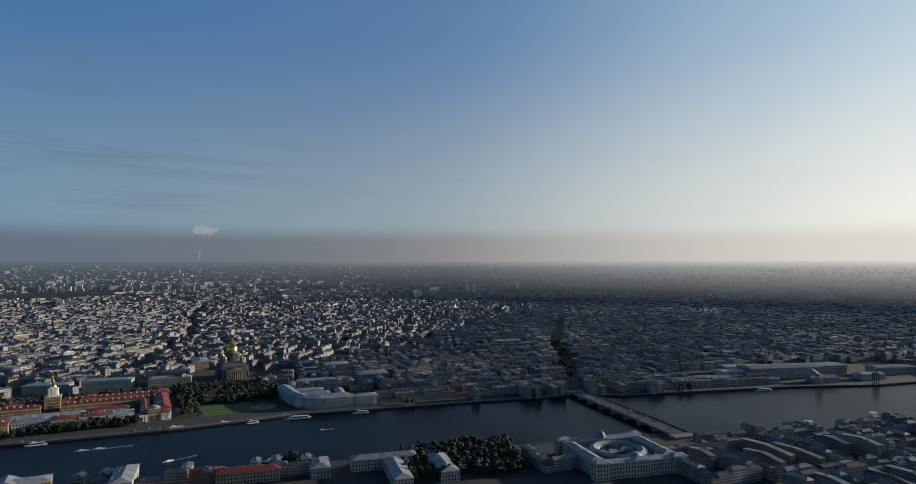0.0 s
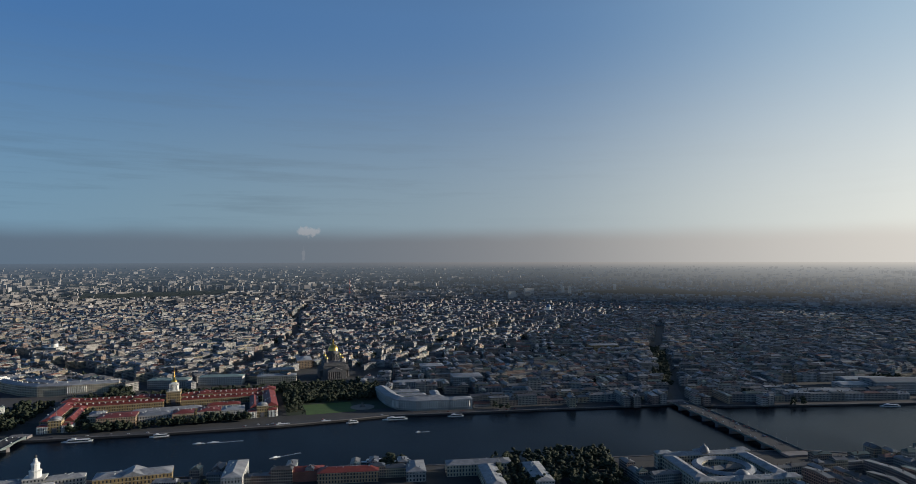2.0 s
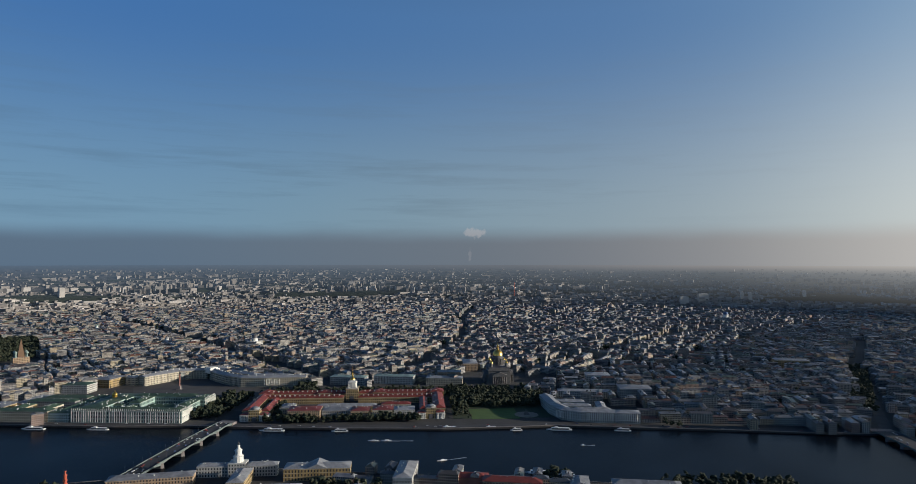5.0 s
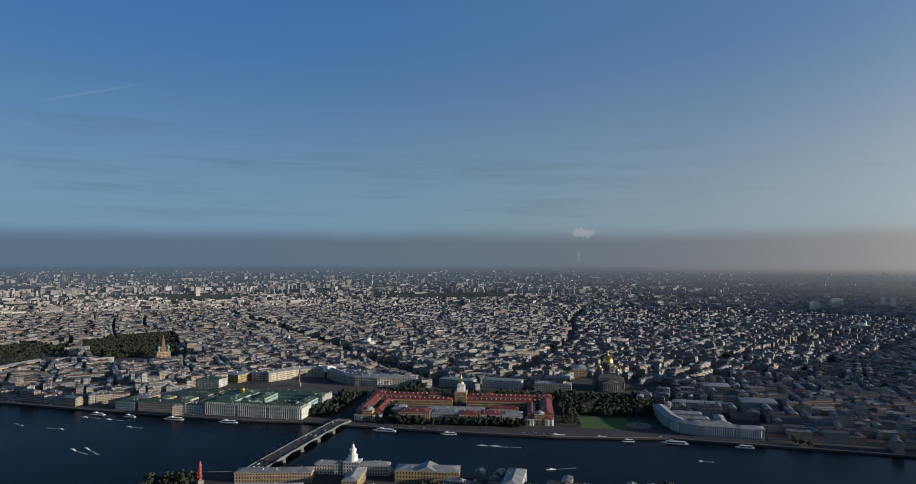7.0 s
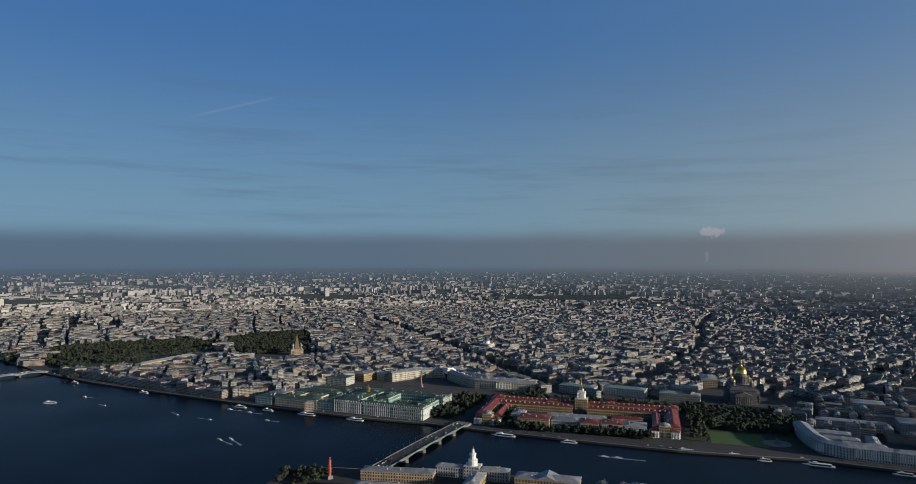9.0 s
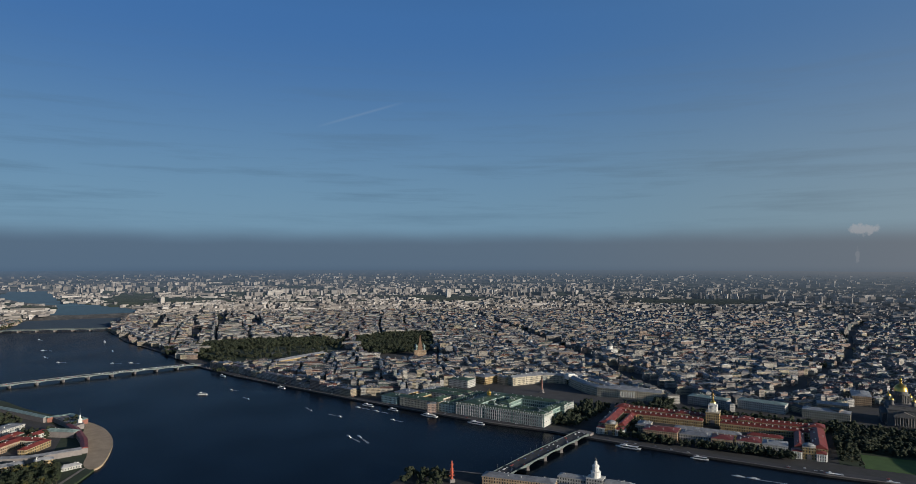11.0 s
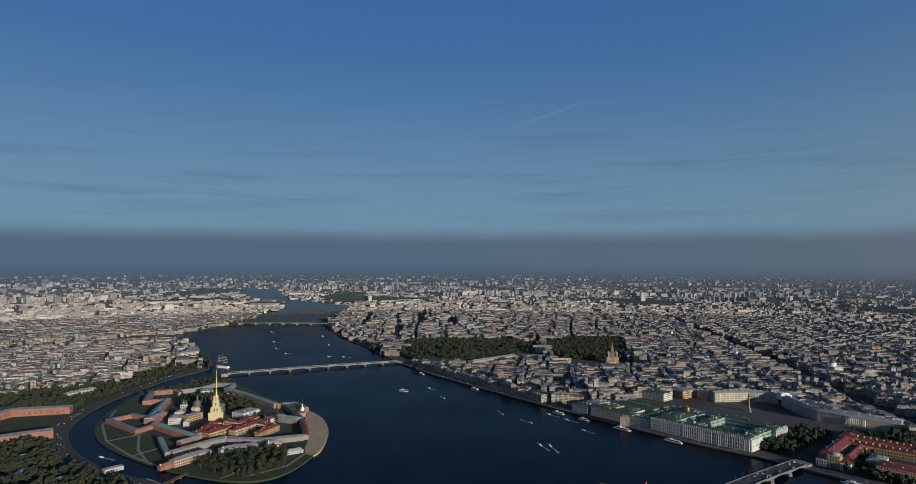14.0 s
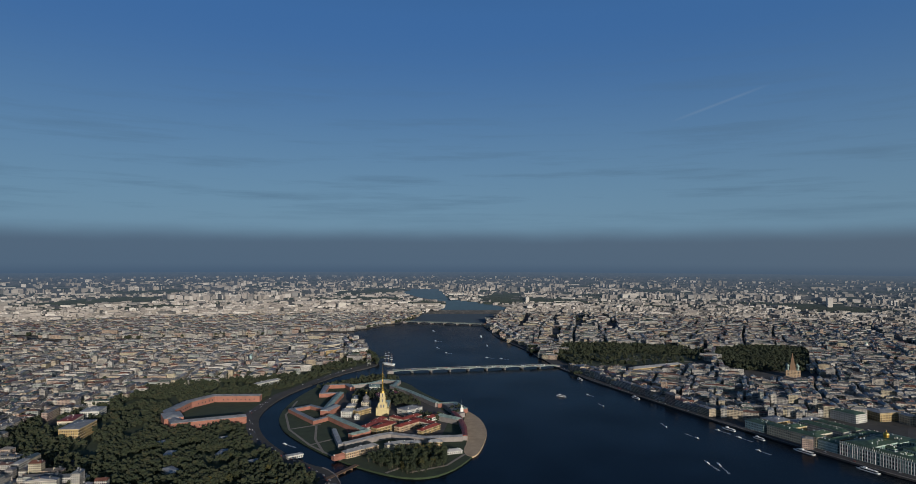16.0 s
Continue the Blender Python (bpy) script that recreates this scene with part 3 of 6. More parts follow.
def block(bx, by, w, d, turn, shore, tall):
    """Houses round the edge of a block, wings across its yard."""
    c, s = math.cos(turn), math.sin(turn)
    dist = math.hypot(bx - EYE[0], by - EYE[1])

    def put(px, py, lx, ly, along):
        x, y = bx + px * c - py * s, by + px * s + py * c
        if not inside(x, y, shore) or not free(x, y):
            return
        if not all(inside(qx, qy, shore) for qx, qy in rect(x, y, lx + 34, ly + 34, turn)):
            return
        h = house_rng.uniform(0.62, 1.2) * tall
        lot(x, y, lx, ly, h, turn + (0 if along else math.pi / 2), dist < NEAR)
    deep = 13.0
    for side in (-1, 1):
        run = -w / 2
        while run < w / 2 - 8:
            n = min(house_rng.uniform(17, 38), w / 2 - run)
            put(run + n / 2, side * (d / 2 - deep / 2), n - 0.3, deep, True)
            run += n
        run = -d / 2 + deep
        while run < d / 2 - deep - 8:
            n = min(house_rng.uniform(17, 34), d / 2 - deep - run)
            px, py = side * (w / 2 - deep / 2), run + n / 2
            x, y = bx + px * c - py * s, by + px * s + py * c
            if inside(x, y, shore) and free(x, y):
                lot(x, y, n - 0.3, deep, house_rng.uniform(0.75, 1.12) * tall, turn + math.pi / 2, dist < NEAR)
            run += n
    k = -w / 2 + deep + house_rng.uniform(14, 22)
    while k < w / 2 - deep - 12:
        if house_rng.random() < 0.8:
            put(k, house_rng.uniform(-0.15, 0.15) * d, 9.5, d * house_rng.uniform(0.35, 0.72), True)
        k += house_rng.uniform(24, 36)


def split(x0, x1, y0, y1, out, size):
    w, d = x1 - x0, y1 - y0
    if max(w, d) < size * house_rng.uniform(1.0, 1.7):
        out.append((x0, x1, y0, y1))
        return
    k = house_rng.uniform(0.38, 0.62)
    if w > d:
        split(x0, x0 + w * k, y0, y1, out, size)
        split(x0 + w * k, x1, y0, y1, out, size)
    else:
        split(x0, x1, y0, y0 + d * k, out, size)
        split(x0, x1, y0 + d * k, y1, out, size)


def quarter(cx, cy, w, d, turn, shore, tall=19.0, size=105, outline=None, first=35, last=207, wander=0.16):
    cells = []
    split(-w / 2, w / 2, -d / 2, d / 2, cells, size)
    c, s = math.cos(turn), math.sin(turn)
    for x0, x1, y0, y1 in cells:
        mx, my = (x0 + x1) / 2, (y0 + y1) / 2
        x, y = cx + mx * c - my * s, cy + mx * s + my * c
        dx, dy = x - EYE[0], y - EYE[1]
        dist, bearing = math.hypot(dx, dy), math.degrees(math.atan2(dx, dy)) % 360
        if dist > RIM - 60 or dist < 850 or not first < bearing < last:
            continue
        if outline and not inside(x, y, outline):
            continue
        # streets bend a little with the old river arms
        nx, ny = noise.noise((x / 700, y / 700, 1.5)), noise.noise((x / 700, y / 700, 7.5))
        x, y = x + 34 * nx, y + 34 * ny
        block(x, y, x1 - x0 - 11, y1 - y0 - 11, turn + wander * noise.noise((x / 420, y / 420, 4.2)), shore, tall * house_rng.uniform(0.9, 1.08))


MIDDLE = [(-78, -330), (1600, -3100), (2600, -5000), (-640, -5000), (-560, -2600), (-390, -1050)]
WEST_OF = [(-78, -330), (-390, -1050), (-560, -2600), (-640, -5000), (-4200, -5000), (-4200, -1500), (-1035, -674), (-542, -363)]
EAST_OF = [(-78, -330), (1600, -3100), (2600, -5000), (5000, -5000), (5000, 200), (1660, 250), (1640, 1000), (1074, 735), (0, 67)]
LITEYNY = [(1660, 250), (5000, 200), (5000, 2500), (1640, 1000)]
quarter(-700, -2300, 4200, 4200, radians(31), SOUTH, outline=WEST_OF, wander=0.4)
quarter(600, -2300, 4400, 4400, radians(5), SOUTH, outline=MIDDLE, wander=0.28)
quarter(1700, -1400, 5600, 5600, radians(-13), SOUTH, outline=EAST_OF)
quarter(2700, 700, 2400, 2400, radians(0.8), SOUTH, outline=LITEYNY, size=120, wander=0.03)
quarter(-1100, 0, 2600, 2600, radians(31), VASILY, tall=16, last=212)
quarter(500, 2400, 3600, 3600, radians(17), PETRO, tall=20, first=30)
quarter(2600, 2600, 2600, 2600, radians(8), VYBORG, tall=17, size=130, first=30)


def quay_row(a, b, side, tall, own):
    """A closed row of mansions of differing heights along a quay."""
    L, run = math.dist(a, b), 0.0
    tx, ty = (b[0] - a[0]) / L, (b[1] - a[1]) / L
    turn = math.atan2(ty, tx)
    while run < L - 12:
        n = min(house_rng.uniform(18, 46), L - run)
        deep = house_rng.uniform(15, 20)
        for row in range(2):
            o = side * (deep / 2 + row * 34)
            lot(a[0] + tx * (run + n / 2) - ty * o, a[1] + ty * (run + n / 2) + tx * o, n - 0.2, deep, tall * house_rng.uniform(0.75, 1.15), turn, own and not row)
        if house_rng.random() < 0.7:
            o = side * (deep + 9)
            lot(a[0] + tx * (run + 6) - ty * o, a[1] + ty * (run + 6) + tx * o, 19, 10, tall * 0.8, turn + math.pi / 2, False)
        run += n


for a, b, side, tall, own in QUAYS:
    quay_row(a, b, side, tall, own)
HOUSES.sort(key=lambda q: math.hypot(q[0] - EYE[0], q[1] - EYE[1]))
FAR_HOUSES, HOUSES = HOUSES[300:], HOUSES[:300]
for q in FAR_HOUSES:
    lot(*q, False)
tagged(part("city_walls", WALLS, M["block"]), "plastered town houses in many closed blocks, ochre, grey and cream", "city blocks", kind="stuff")
tagged(part("city_roofs", ROOFS, M["roofs"]), "grey, rust and green sheet-metal roofs of the far blocks", "roofs", kind="stuff")
for x, y, lx, ly, h, turn in HOUSES:
    house = thing("town_house", x, y, GROUND, turn, "plastered town house with sheet-metal roof in a closed row", "house", "town houses")
    wall, roof = Shape(), Shape()
    wall.prism(rect(0, 0, lx, ly), 0, h, 0, True)
    roof.gable(0, 0, h, lx, ly, house_rng.uniform(2.2, 4.2), 0, 0, house_rng.choice((0.0, 0.3, 0.5)), 0.3)
    part("wall", wall, M["house"], house)
    part("roof", roof, M["roof"], house)
    for _ in range(2):
        stack = Shape()
        stack.box(house_rng.uniform(-0.4, 0.4) * lx, house_rng.uniform(-0.2, 0.2) * ly, h + 0.5, 1.6, 0.9, 4.2)
        part("chimney", stack, M["dark_stone"], house)

# ---- the distance: suburbs rising at the rim, smog painted over their colours ----
FAR_H = 325.0


def far_point(bearing, d):
    """A place d metres off, drawn in towards the rim along its own line of sight."""
    r = RIM + 520 * (1 - RIM / d)
    x, y = polar(bearing, r)
    return x, y, GROUND + (FAR_H - GROUND) * (1 - r / d) - d * d * r / d / 12742000.0, r / d


far_rng = random.Random(9)
hills = Shape()
rings = [RIM - 40, 4800, 5600, 7000, 9500, 14000, 24000, 60000]
rows = []
for d in rings:
    rows.append([far_point(b, max(d, RIM))[:3] if d >= RIM else (*polar(b, d), GROUND - 0.5) for b in np.arange(20, 224.1, 3)])
for a, b in zip(rows, rows[1:]):
    for i in range(len(a) - 1):
        hills.face([a[i + 1], a[i], b[i], b[i + 1]])


def far_haze_material(name, colours, island, veil=0.85):
    """A surface of the far backdrop: its own colours, overlaid with painted emissive haze the farther and higher it
    lies.
    """
    m, t, b = material(name, 1.0)
    pos = node(t, "ShaderNodeNewGeometry").outputs["Position"]
    z = node(t, "ShaderNodeSeparateXYZ", {0: pos}).outputs[2]
    if island:
        fac = node(t, "ShaderNodeNewGeometry").outputs["Random Per Island"]
    else:
        fac = node(t, "ShaderNodeTexNoise", {"Vector": pos, "Scale": 0.03, "Detail": 6.0, "Roughness": 0.7}).outputs["Fac"]
        fac = node(t, "ShaderNodeMapRange", {0: fac, 1: 0.33, 2: 0.7}).outputs[0]
    t.links.new(ramp(t, fac, [(i / (len(colours) - 1), c) for i, c in enumerate(colours)]), b.inputs["Base Color"])
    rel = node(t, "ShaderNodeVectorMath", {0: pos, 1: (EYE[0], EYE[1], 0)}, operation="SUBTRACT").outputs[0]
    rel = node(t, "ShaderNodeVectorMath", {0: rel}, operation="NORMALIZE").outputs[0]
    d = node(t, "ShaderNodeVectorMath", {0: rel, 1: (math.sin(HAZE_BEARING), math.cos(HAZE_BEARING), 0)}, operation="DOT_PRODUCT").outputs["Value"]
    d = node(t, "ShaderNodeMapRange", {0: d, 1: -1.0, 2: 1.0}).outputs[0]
    # haze painted as emission, brighter towards the sun's quarter
    painted_haze = ramp(t, d, [(0.0, (0.07, 0.108, 0.165)), (0.465, (0.088, 0.12, 0.16)), (0.6, (0.12, 0.145, 0.175)), (0.74, (0.17, 0.19, 0.21)), (0.95, (0.5, 0.5, 0.49)), (1.0, (0.65, 0.62, 0.58))])
    e = node(t, "ShaderNodeEmission", {0: painted_haze, 1: 1.0})
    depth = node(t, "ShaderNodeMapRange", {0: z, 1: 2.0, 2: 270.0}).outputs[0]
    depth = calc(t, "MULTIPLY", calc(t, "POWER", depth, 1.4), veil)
    # the highest parts are painted in the smog's own colour
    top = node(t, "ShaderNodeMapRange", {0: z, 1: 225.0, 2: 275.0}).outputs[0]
    t.links.new(blend(t, top, painted_haze, ramp(t, d, [(0.0, (0.085, 0.135, 0.205)), (0.33, (0.095, 0.138, 0.195)), (0.465, (0.12, 0.15, 0.19)), (0.6, (0.15, 0.165, 0.19)),
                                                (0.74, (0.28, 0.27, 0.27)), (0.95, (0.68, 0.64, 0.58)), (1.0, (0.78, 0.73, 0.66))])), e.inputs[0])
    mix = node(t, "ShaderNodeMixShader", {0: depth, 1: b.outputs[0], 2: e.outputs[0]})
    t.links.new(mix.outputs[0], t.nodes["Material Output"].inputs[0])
    return m


def far_at(x, y):
    dx, dy = x - EYE[0], y - EYE[1]
    if math.hypot(dx, dy) < RIM - 150:
        return x, y, -2.35, 1.0
    if math.hypot(dx, dy) < RIM:
        return x, y, 1.2, 1.0
    return far_point(math.degrees(math.atan2(dx, dy)), max(math.hypot(dx, dy), RIM - 30))


tagged(part("backdrop", hills, far_haze_material("far_suburbs", [(0.028, 0.034, 0.036), (0.06, 0.062, 0.066), (0.15, 0.14, 0.13)], False)),
       "far suburbs and woods with smog haze painted over them", "distance", kind="structure")
up_south = [(2560, 1196), (3050, 1180), (3170, 1176), (3400, 1172), (3738, 1176), (4234, 1375), (4992, 1877), (6108, 2164), (7500, 2500)]
up_north = [(2570, 1652), (3020, 1674), (3080, 1680), (3420, 1672), (3703, 1662), (4539, 1842), (5200, 2230), (6287, 2703), (7600, 2900)]
# matt blue sheet laid over the mirroring water, haze painted in
reach = Shape()
for (a, b), (c, d) in zip(zip(up_south, up_south[1:]), zip(up_north, up_north[1:])):
    reach.face([(p[0], p[1], p[2] + 2.5) for p in (far_at(*a), far_at(*b), far_at(*d), far_at(*c))])
tagged(part("far_water", reach, far_haze_material("far_river", [(0.022, 0.055, 0.09), (0.03, 0.07, 0.11)], False)), "matt blue upper reach of the river with painted haze, winding away", "river", kind="structure")
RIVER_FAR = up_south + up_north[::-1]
# far towers carry the same painted haze
FAR_WALL = far_haze_material("far_towers", [(0.4, 0.37, 0.33), (0.5, 0.47, 0.43)], False)


def dome_pts(r):
    return [(max(0.05, r * math.sin(math.pi * i / 6)), r - r * math.cos(math.pi * i / 6)) for i in range(7)]


suburbs, woods = Shape(), Shape()
for _ in range(19000):
    d = RIM / (1 - far_rng.random() ** 1.35 * 0.80)
    b = far_rng.uniform(30, 214)
    x, y, z, k = far_point(b, d)
    tx, ty = polar(b, d)
    if inside(tx, ty, RIVER_FAR):
        continue
    if d > 5400 and (noise.noise((tx / 900, ty / 900, 5.0)) > 0.22 or far_rng.random() < 0.1):
        w, l, h = far_rng.uniform(40, 150), far_rng.uniform(30, 70), far_rng.uniform(7, 13)
        woods.box(x, y, z - 2, w * k, l * k * 0.5, h * k + 2, radians(-b), 0, 0.8)
        continue
    w, l, h = far_rng.uniform(20, 62), far_rng.uniform(12, 16), far_rng.uniform(10, 20)
    if noise.noise((tx / 1700, ty / 1700, 3.0)) > 0.12 and d > 6200:
        w, h = far_rng.uniform(20, 80), far_rng.uniform(26, 50)
    elif far_rng.random() < 0.06:
        w, l, h = far_rng.uniform(80, 220), 40, far_rng.uniform(9, 15)
    suburbs.box(x, y, z - 2, w * k, l * k, h * k + 2, radians(-b + far_rng.choice((0, 90, 20, -35)) + far_rng.uniform(-12, 12)))
# housing and woods also get haze painted in as emission
far_walls = [(0.14, 0.13, 0.12), (0.36, 0.33, 0.30), (0.20, 0.18, 0.17), (0.48, 0.45, 0.42), (0.10, 0.10, 0.10), (0.30, 0.27, 0.24)]
tagged(part("far_housing", suburbs, far_haze_material("far_walls", far_walls, True, 0.66)), "pale panel housing far off with painted haze", "housing", kind="stuff")
tagged(part("far_woods", woods, far_haze_material("far_leaves", [(0.010, 0.017, 0.012), (0.020, 0.027, 0.017)], True)), "dark woods far off between the suburbs with painted haze", "woods", kind="stuff")
for b, d, w, l, h, nm, lab in ((163.0, 5100, 75, 30, 62, "tower_block", "pale hotel tower block far off"), (166.0, 5400, 26, 20, 66, "tower_block", "pale twin tower far off"), (166.6, 5400, 26, 20, 62, "tower_block", "pale twin tower far off"),
                               (170.5, 6000, 24, 20, 60, "tower_block", "grey tower block in the haze"), (110.0, 6100, 40, 40, 80, "tower_block", "dark glazed tower far off"), (69.5, 4900, 60, 24, 45, "tower_block", "long pale slab block far off"),
                               (86.0, 5600, 30, 24, 55, "tower_block", "pale tower block far off"), (161.5, 4720, 60, 22, 58, "tower_block", "pale yellow tower block far off"), (95.0, 7000, 200, 30, 40, "tower_block", "white long housing slab far off"), (147.0, 5200, 3, 3, 130, "mast", "thin red and white lattice mast far off")):
    x, y, z, k = far_point(b, d)
    s = Shape()
    s.box(0, 0, -2, w * k, l * k, h * k + 2, 0, 0, 0.97)
    s.box(0, 0, h * k, w * k * 0.5, l * k * 0.6, 3 * k)
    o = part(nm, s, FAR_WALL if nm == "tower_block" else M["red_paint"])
    o.matrix_world = pose(x, y, z, 0, 0, -b + 20)
    tagged(o, lab, "tower")

# ---- helpers for the great buildings ----


def wing(parent, x, y, lx, ly, h, rh, wall, roof, turn=0.0, z=0.0, hip=0.5, stacks=0, rng=random.Random(21)):
    """One wing: a storeyed wall with its roof as a part of it, and its chimneys."""
    w, r = Shape(), Shape()
    w.prism(rect(x, y, lx, ly, turn), z, z + h, 0, True)
    # a cornice stands out below the roof
    w.prism(rect(x, y, lx + 0.9, ly + 0.9, turn), z + h - 0.9, z + h - 0.1, 0, True, True)
    ob = part("wall", w, wall, parent)
    if lx >= ly:
        r.gable(x, y, z + h, lx, ly, rh, turn, 0, hip, 0.5)
    else:
        r.gable(x, y, z + h, ly, lx, rh, turn + math.pi / 2, 0, hip, 0.5)
    part("roof", r, roof, ob)
    c, s = math.cos(turn), math.sin(turn)
    for _ in range(stacks):
        a, b = rng.uniform(-0.42, 0.42) * lx, rng.uniform(-0.3, 0.3) * ly
        k = Shape()
        k.box(x + a * c - b * s, y + a * s + b * c, z + h, 1.6, 1.0, rh * 0.6 + 1.8)
        part("chimney", k, M["white"], ob)
    return ob


SHARED = {}


def shared(key, make):
    if key not in SHARED:
        SHARED[key] = make()
    return SHARED[key]


def column_mesh(r, h, mat):
    def make():
        s = Shape()
        s.lathe(0, 0, 0, [(r * 1.35, 0), (r * 1.35, h * 0.04), (r, h * 0.06), (r * 0.86, h * 0.92), (r * 1.3, h * 0.95), (r * 1.3, h)], 8)
        return s.mesh("column", M[mat])
    return shared(("column", r, h, mat), make)


def columns(parent, a, b, n, z, h, r, mat="white"):
    for i in range(n):
        k = i / (n - 1) if n > 1 else 0.5
        ob = part("column", column_mesh(r, h, mat), None, parent)
        ob.location = (a[0] + (b[0] - a[0]) * k, a[1] + (b[1] - a[1]) * k, z)


def ring_columns(parent, x, y, z, rad, n, h, r, mat="white"):
    for i in range(n):
        a = 2 * math.pi * i / n
        ob = part("column", column_mesh(r, h, mat), None, parent)
        ob.location = (x + rad * math.cos(a), y + rad * math.sin(a), z)


def pediment(parent, x, y, z, w, d, h, mat, turn=0.0):
    s = Shape()
    c, sn = math.cos(turn), math.sin(turn)
    pts = [(-w / 2, -d / 2, 0), (w / 2, -d / 2, 0), (0, -d / 2, h), (-w / 2, d / 2, 0), (w / 2, d / 2, 0), (0, d / 2, h)]
    v = [(x + px * c - py * sn, y + px * sn + py * c, z + pz) for px, py, pz in pts]
    s.solid(v, [(0, 1, 2), (4, 3, 5), (1, 4, 5, 2), (3, 0, 2, 5), (0, 3, 4, 1)])
    return part("pediment", s, M[mat], parent)


def turned(name, parent, x, y, z, profile, mat, seg=20, label="", smooth=True):
    s = Shape()
    s.lathe(x, y, z, profile, seg)
    return part(name, s, M[mat], parent, label, smooth)


def dome_profile(r, h, n=7, bulge=1.0):
    return [(max(0.02, r * bulge ** math.sin(math.pi * i / n) * math.cos(math.pi / 2 * i / n)), h * math.sin(math.pi / 2 * i / n)) for i in range(n + 1)]


def band(shape, path, width, z0, z1, ridge=0.0, closed=False, mi=0):
    """A wall of some width swept along a path, with mitred corners and, if asked, a ridge."""
    n = len(path)
    off = []
    for i, p in enumerate(path):
        a = path[i - 1] if i or closed else None
        b = path[(i + 1) % n] if i < n - 1 or closed else None
        ds = [((q[0] - o[0]) / max(math.dist(o, q), 1e-6), (q[1] - o[1]) / max(math.dist(o, q), 1e-6)) for o, q in ((a, p), (p, b)) if o and q]
        nx, ny = -sum(d[1] for d in ds) / len(ds), sum(d[0] for d in ds) / len(ds)
        k = 1 / max(nx * nx + ny * ny, 0.3)
        off.append((nx * k * width / 2, ny * k * width / 2))
    left = [(p[0] + o[0], p[1] + o[1]) for p, o in zip(path, off)]
    right = [(p[0] - o[0], p[1] - o[1]) for p, o in zip(path, off)]
    run = 0.0
    for i in range(n if closed else n - 1):
        j = (i + 1) % n
        d = math.dist(path[i], path[j])
        for s0, s1 in ((right[i], right[j]), (left[j], left[i])):
            shape.face([(*s0, z0), (*s1, z0), (*s1, z1), (*s0, z1)], [(run, 0), (run + d, 0), (run + d, z1 - z0), (run, z1 - z0)], mi)
        flat = [(0, 0.1)] * 4
        shape.face([(*right[i], z1), (*right[j], z1), (*path[j], z1 + ridge), (*path[i], z1 + ridge)], flat, mi)
        shape.face([(*path[i], z1 + ridge), (*path[j], z1 + ridge), (*left[j], z1), (*left[i], z1)], flat, mi)
        run += d
    if not closed:
        for e, a, b in ((0, left, right), (n - 1, right, left)):
            w = math.dist(a[e], b[e])
            shape.face([(*a[e], z0), (*b[e], z0), (*b[e], z1), (*path[e], z1 + ridge), (*a[e], z1)],
                       [(0, 0), (w, 0), (w, z1 - z0), (w / 2, z1 - z0), (0, z1 - z0)], mi)


def hall(name, x, y, lx, ly, h, rh, turn, wall, roof, label, category="building", group="", stacks=3, hip=0.5):
    t = thing(name, x, y, GROUND, radians(turn), label, category, group)
    wing(t, 0, 0, lx, ly, h, rh, M[wall], M[roof], stacks=stacks, hip=hip)
    return t


def ring_hall(name, x, y, lx, ly, deep, h, rh, turn, wall, roof, label, category="building", stacks=3):
    """Four wings about a yard."""
    t = thing(name, x, y, GROUND, radians(turn), label, category)
    for px, py, a, b in ((0, ly / 2 - deep / 2, lx, deep), (0, -ly / 2 + deep / 2, lx, deep),
                         (lx / 2 - deep / 2, 0, deep, ly - 2 * deep + 0.02), (-lx / 2 + deep / 2, 0, deep, ly - 2 * deep + 0.02)):
        wing(t, px, py, a, b, h, rh, M[wall], M[roof], stacks=stacks, hip=0.5 if a == lx else 0.0)
    return t


# ---- admiralty ----
adm = thing("admiralty", -78, -285, GROUND, radians(41.8), "long yellow admiralty with red roofs and a gilded needle spire", "palace")
Y, RR = M["yellow"], M["red_roof"]
for px, py, a, b, h in ((-106, 0, 186, 24, 15), (106, 0, 186, 24, 15), (-104, 36, 176, 18, 13), (104, 36, 176, 18, 13),
                        (-187, 88, 24, 150, 15), (187, 88, 24, 150, 15), (-156, 100, 16, 108, 12), (156, 100, 16, 108, 12)):
    wing(adm, px, py, a, b, h, 5.5, Y, RR, stacks=5)
for side in (-1, 1):
    for px in (60, 187):
        wing(adm, side * px, -2, 30, 32, 17, 6, Y, RR)
        columns(adm, (side * px - 11, -19.5), (side * px + 11, -19.5), 6, 4, 12, 0.8)
dormers = shared("dormer", lambda: (lambda s: (s.box(0, 0, 0, 2.0, 1.6, 2.0), s.gable(0, 0, 2.0, 2.0, 1.6, 0.9), s)[-1])(Shape()).mesh("dormer", M["white"]))
for row, y0 in ((36, 40.5), (0, 5.5)):
    for i in range(36):
        if abs(i - 17.5) > 1.5:
            part("dormer", dormers, None, adm).location = (-185 + i * 10.5, y0, 16.2 if row else 18.2)
tb = Shape()
tb.box(0, 4, 0, 26, 30, 25)
tb.box(0, 4, 25, 27.5, 31.5, 1.2)
tower = part("tower_base", tb, Y, adm)
# dark panel on the solid base stands in for the shaded passage
arch = Shape()
arch.prism([(-4, 19.1), (4, 19.1), (4, 19.6), (-4, 19.6)], 0, 11)
part("archway", arch, M["dark_roof"], tower, "dark panel standing for the shaded gateway")
t2 = Shape()
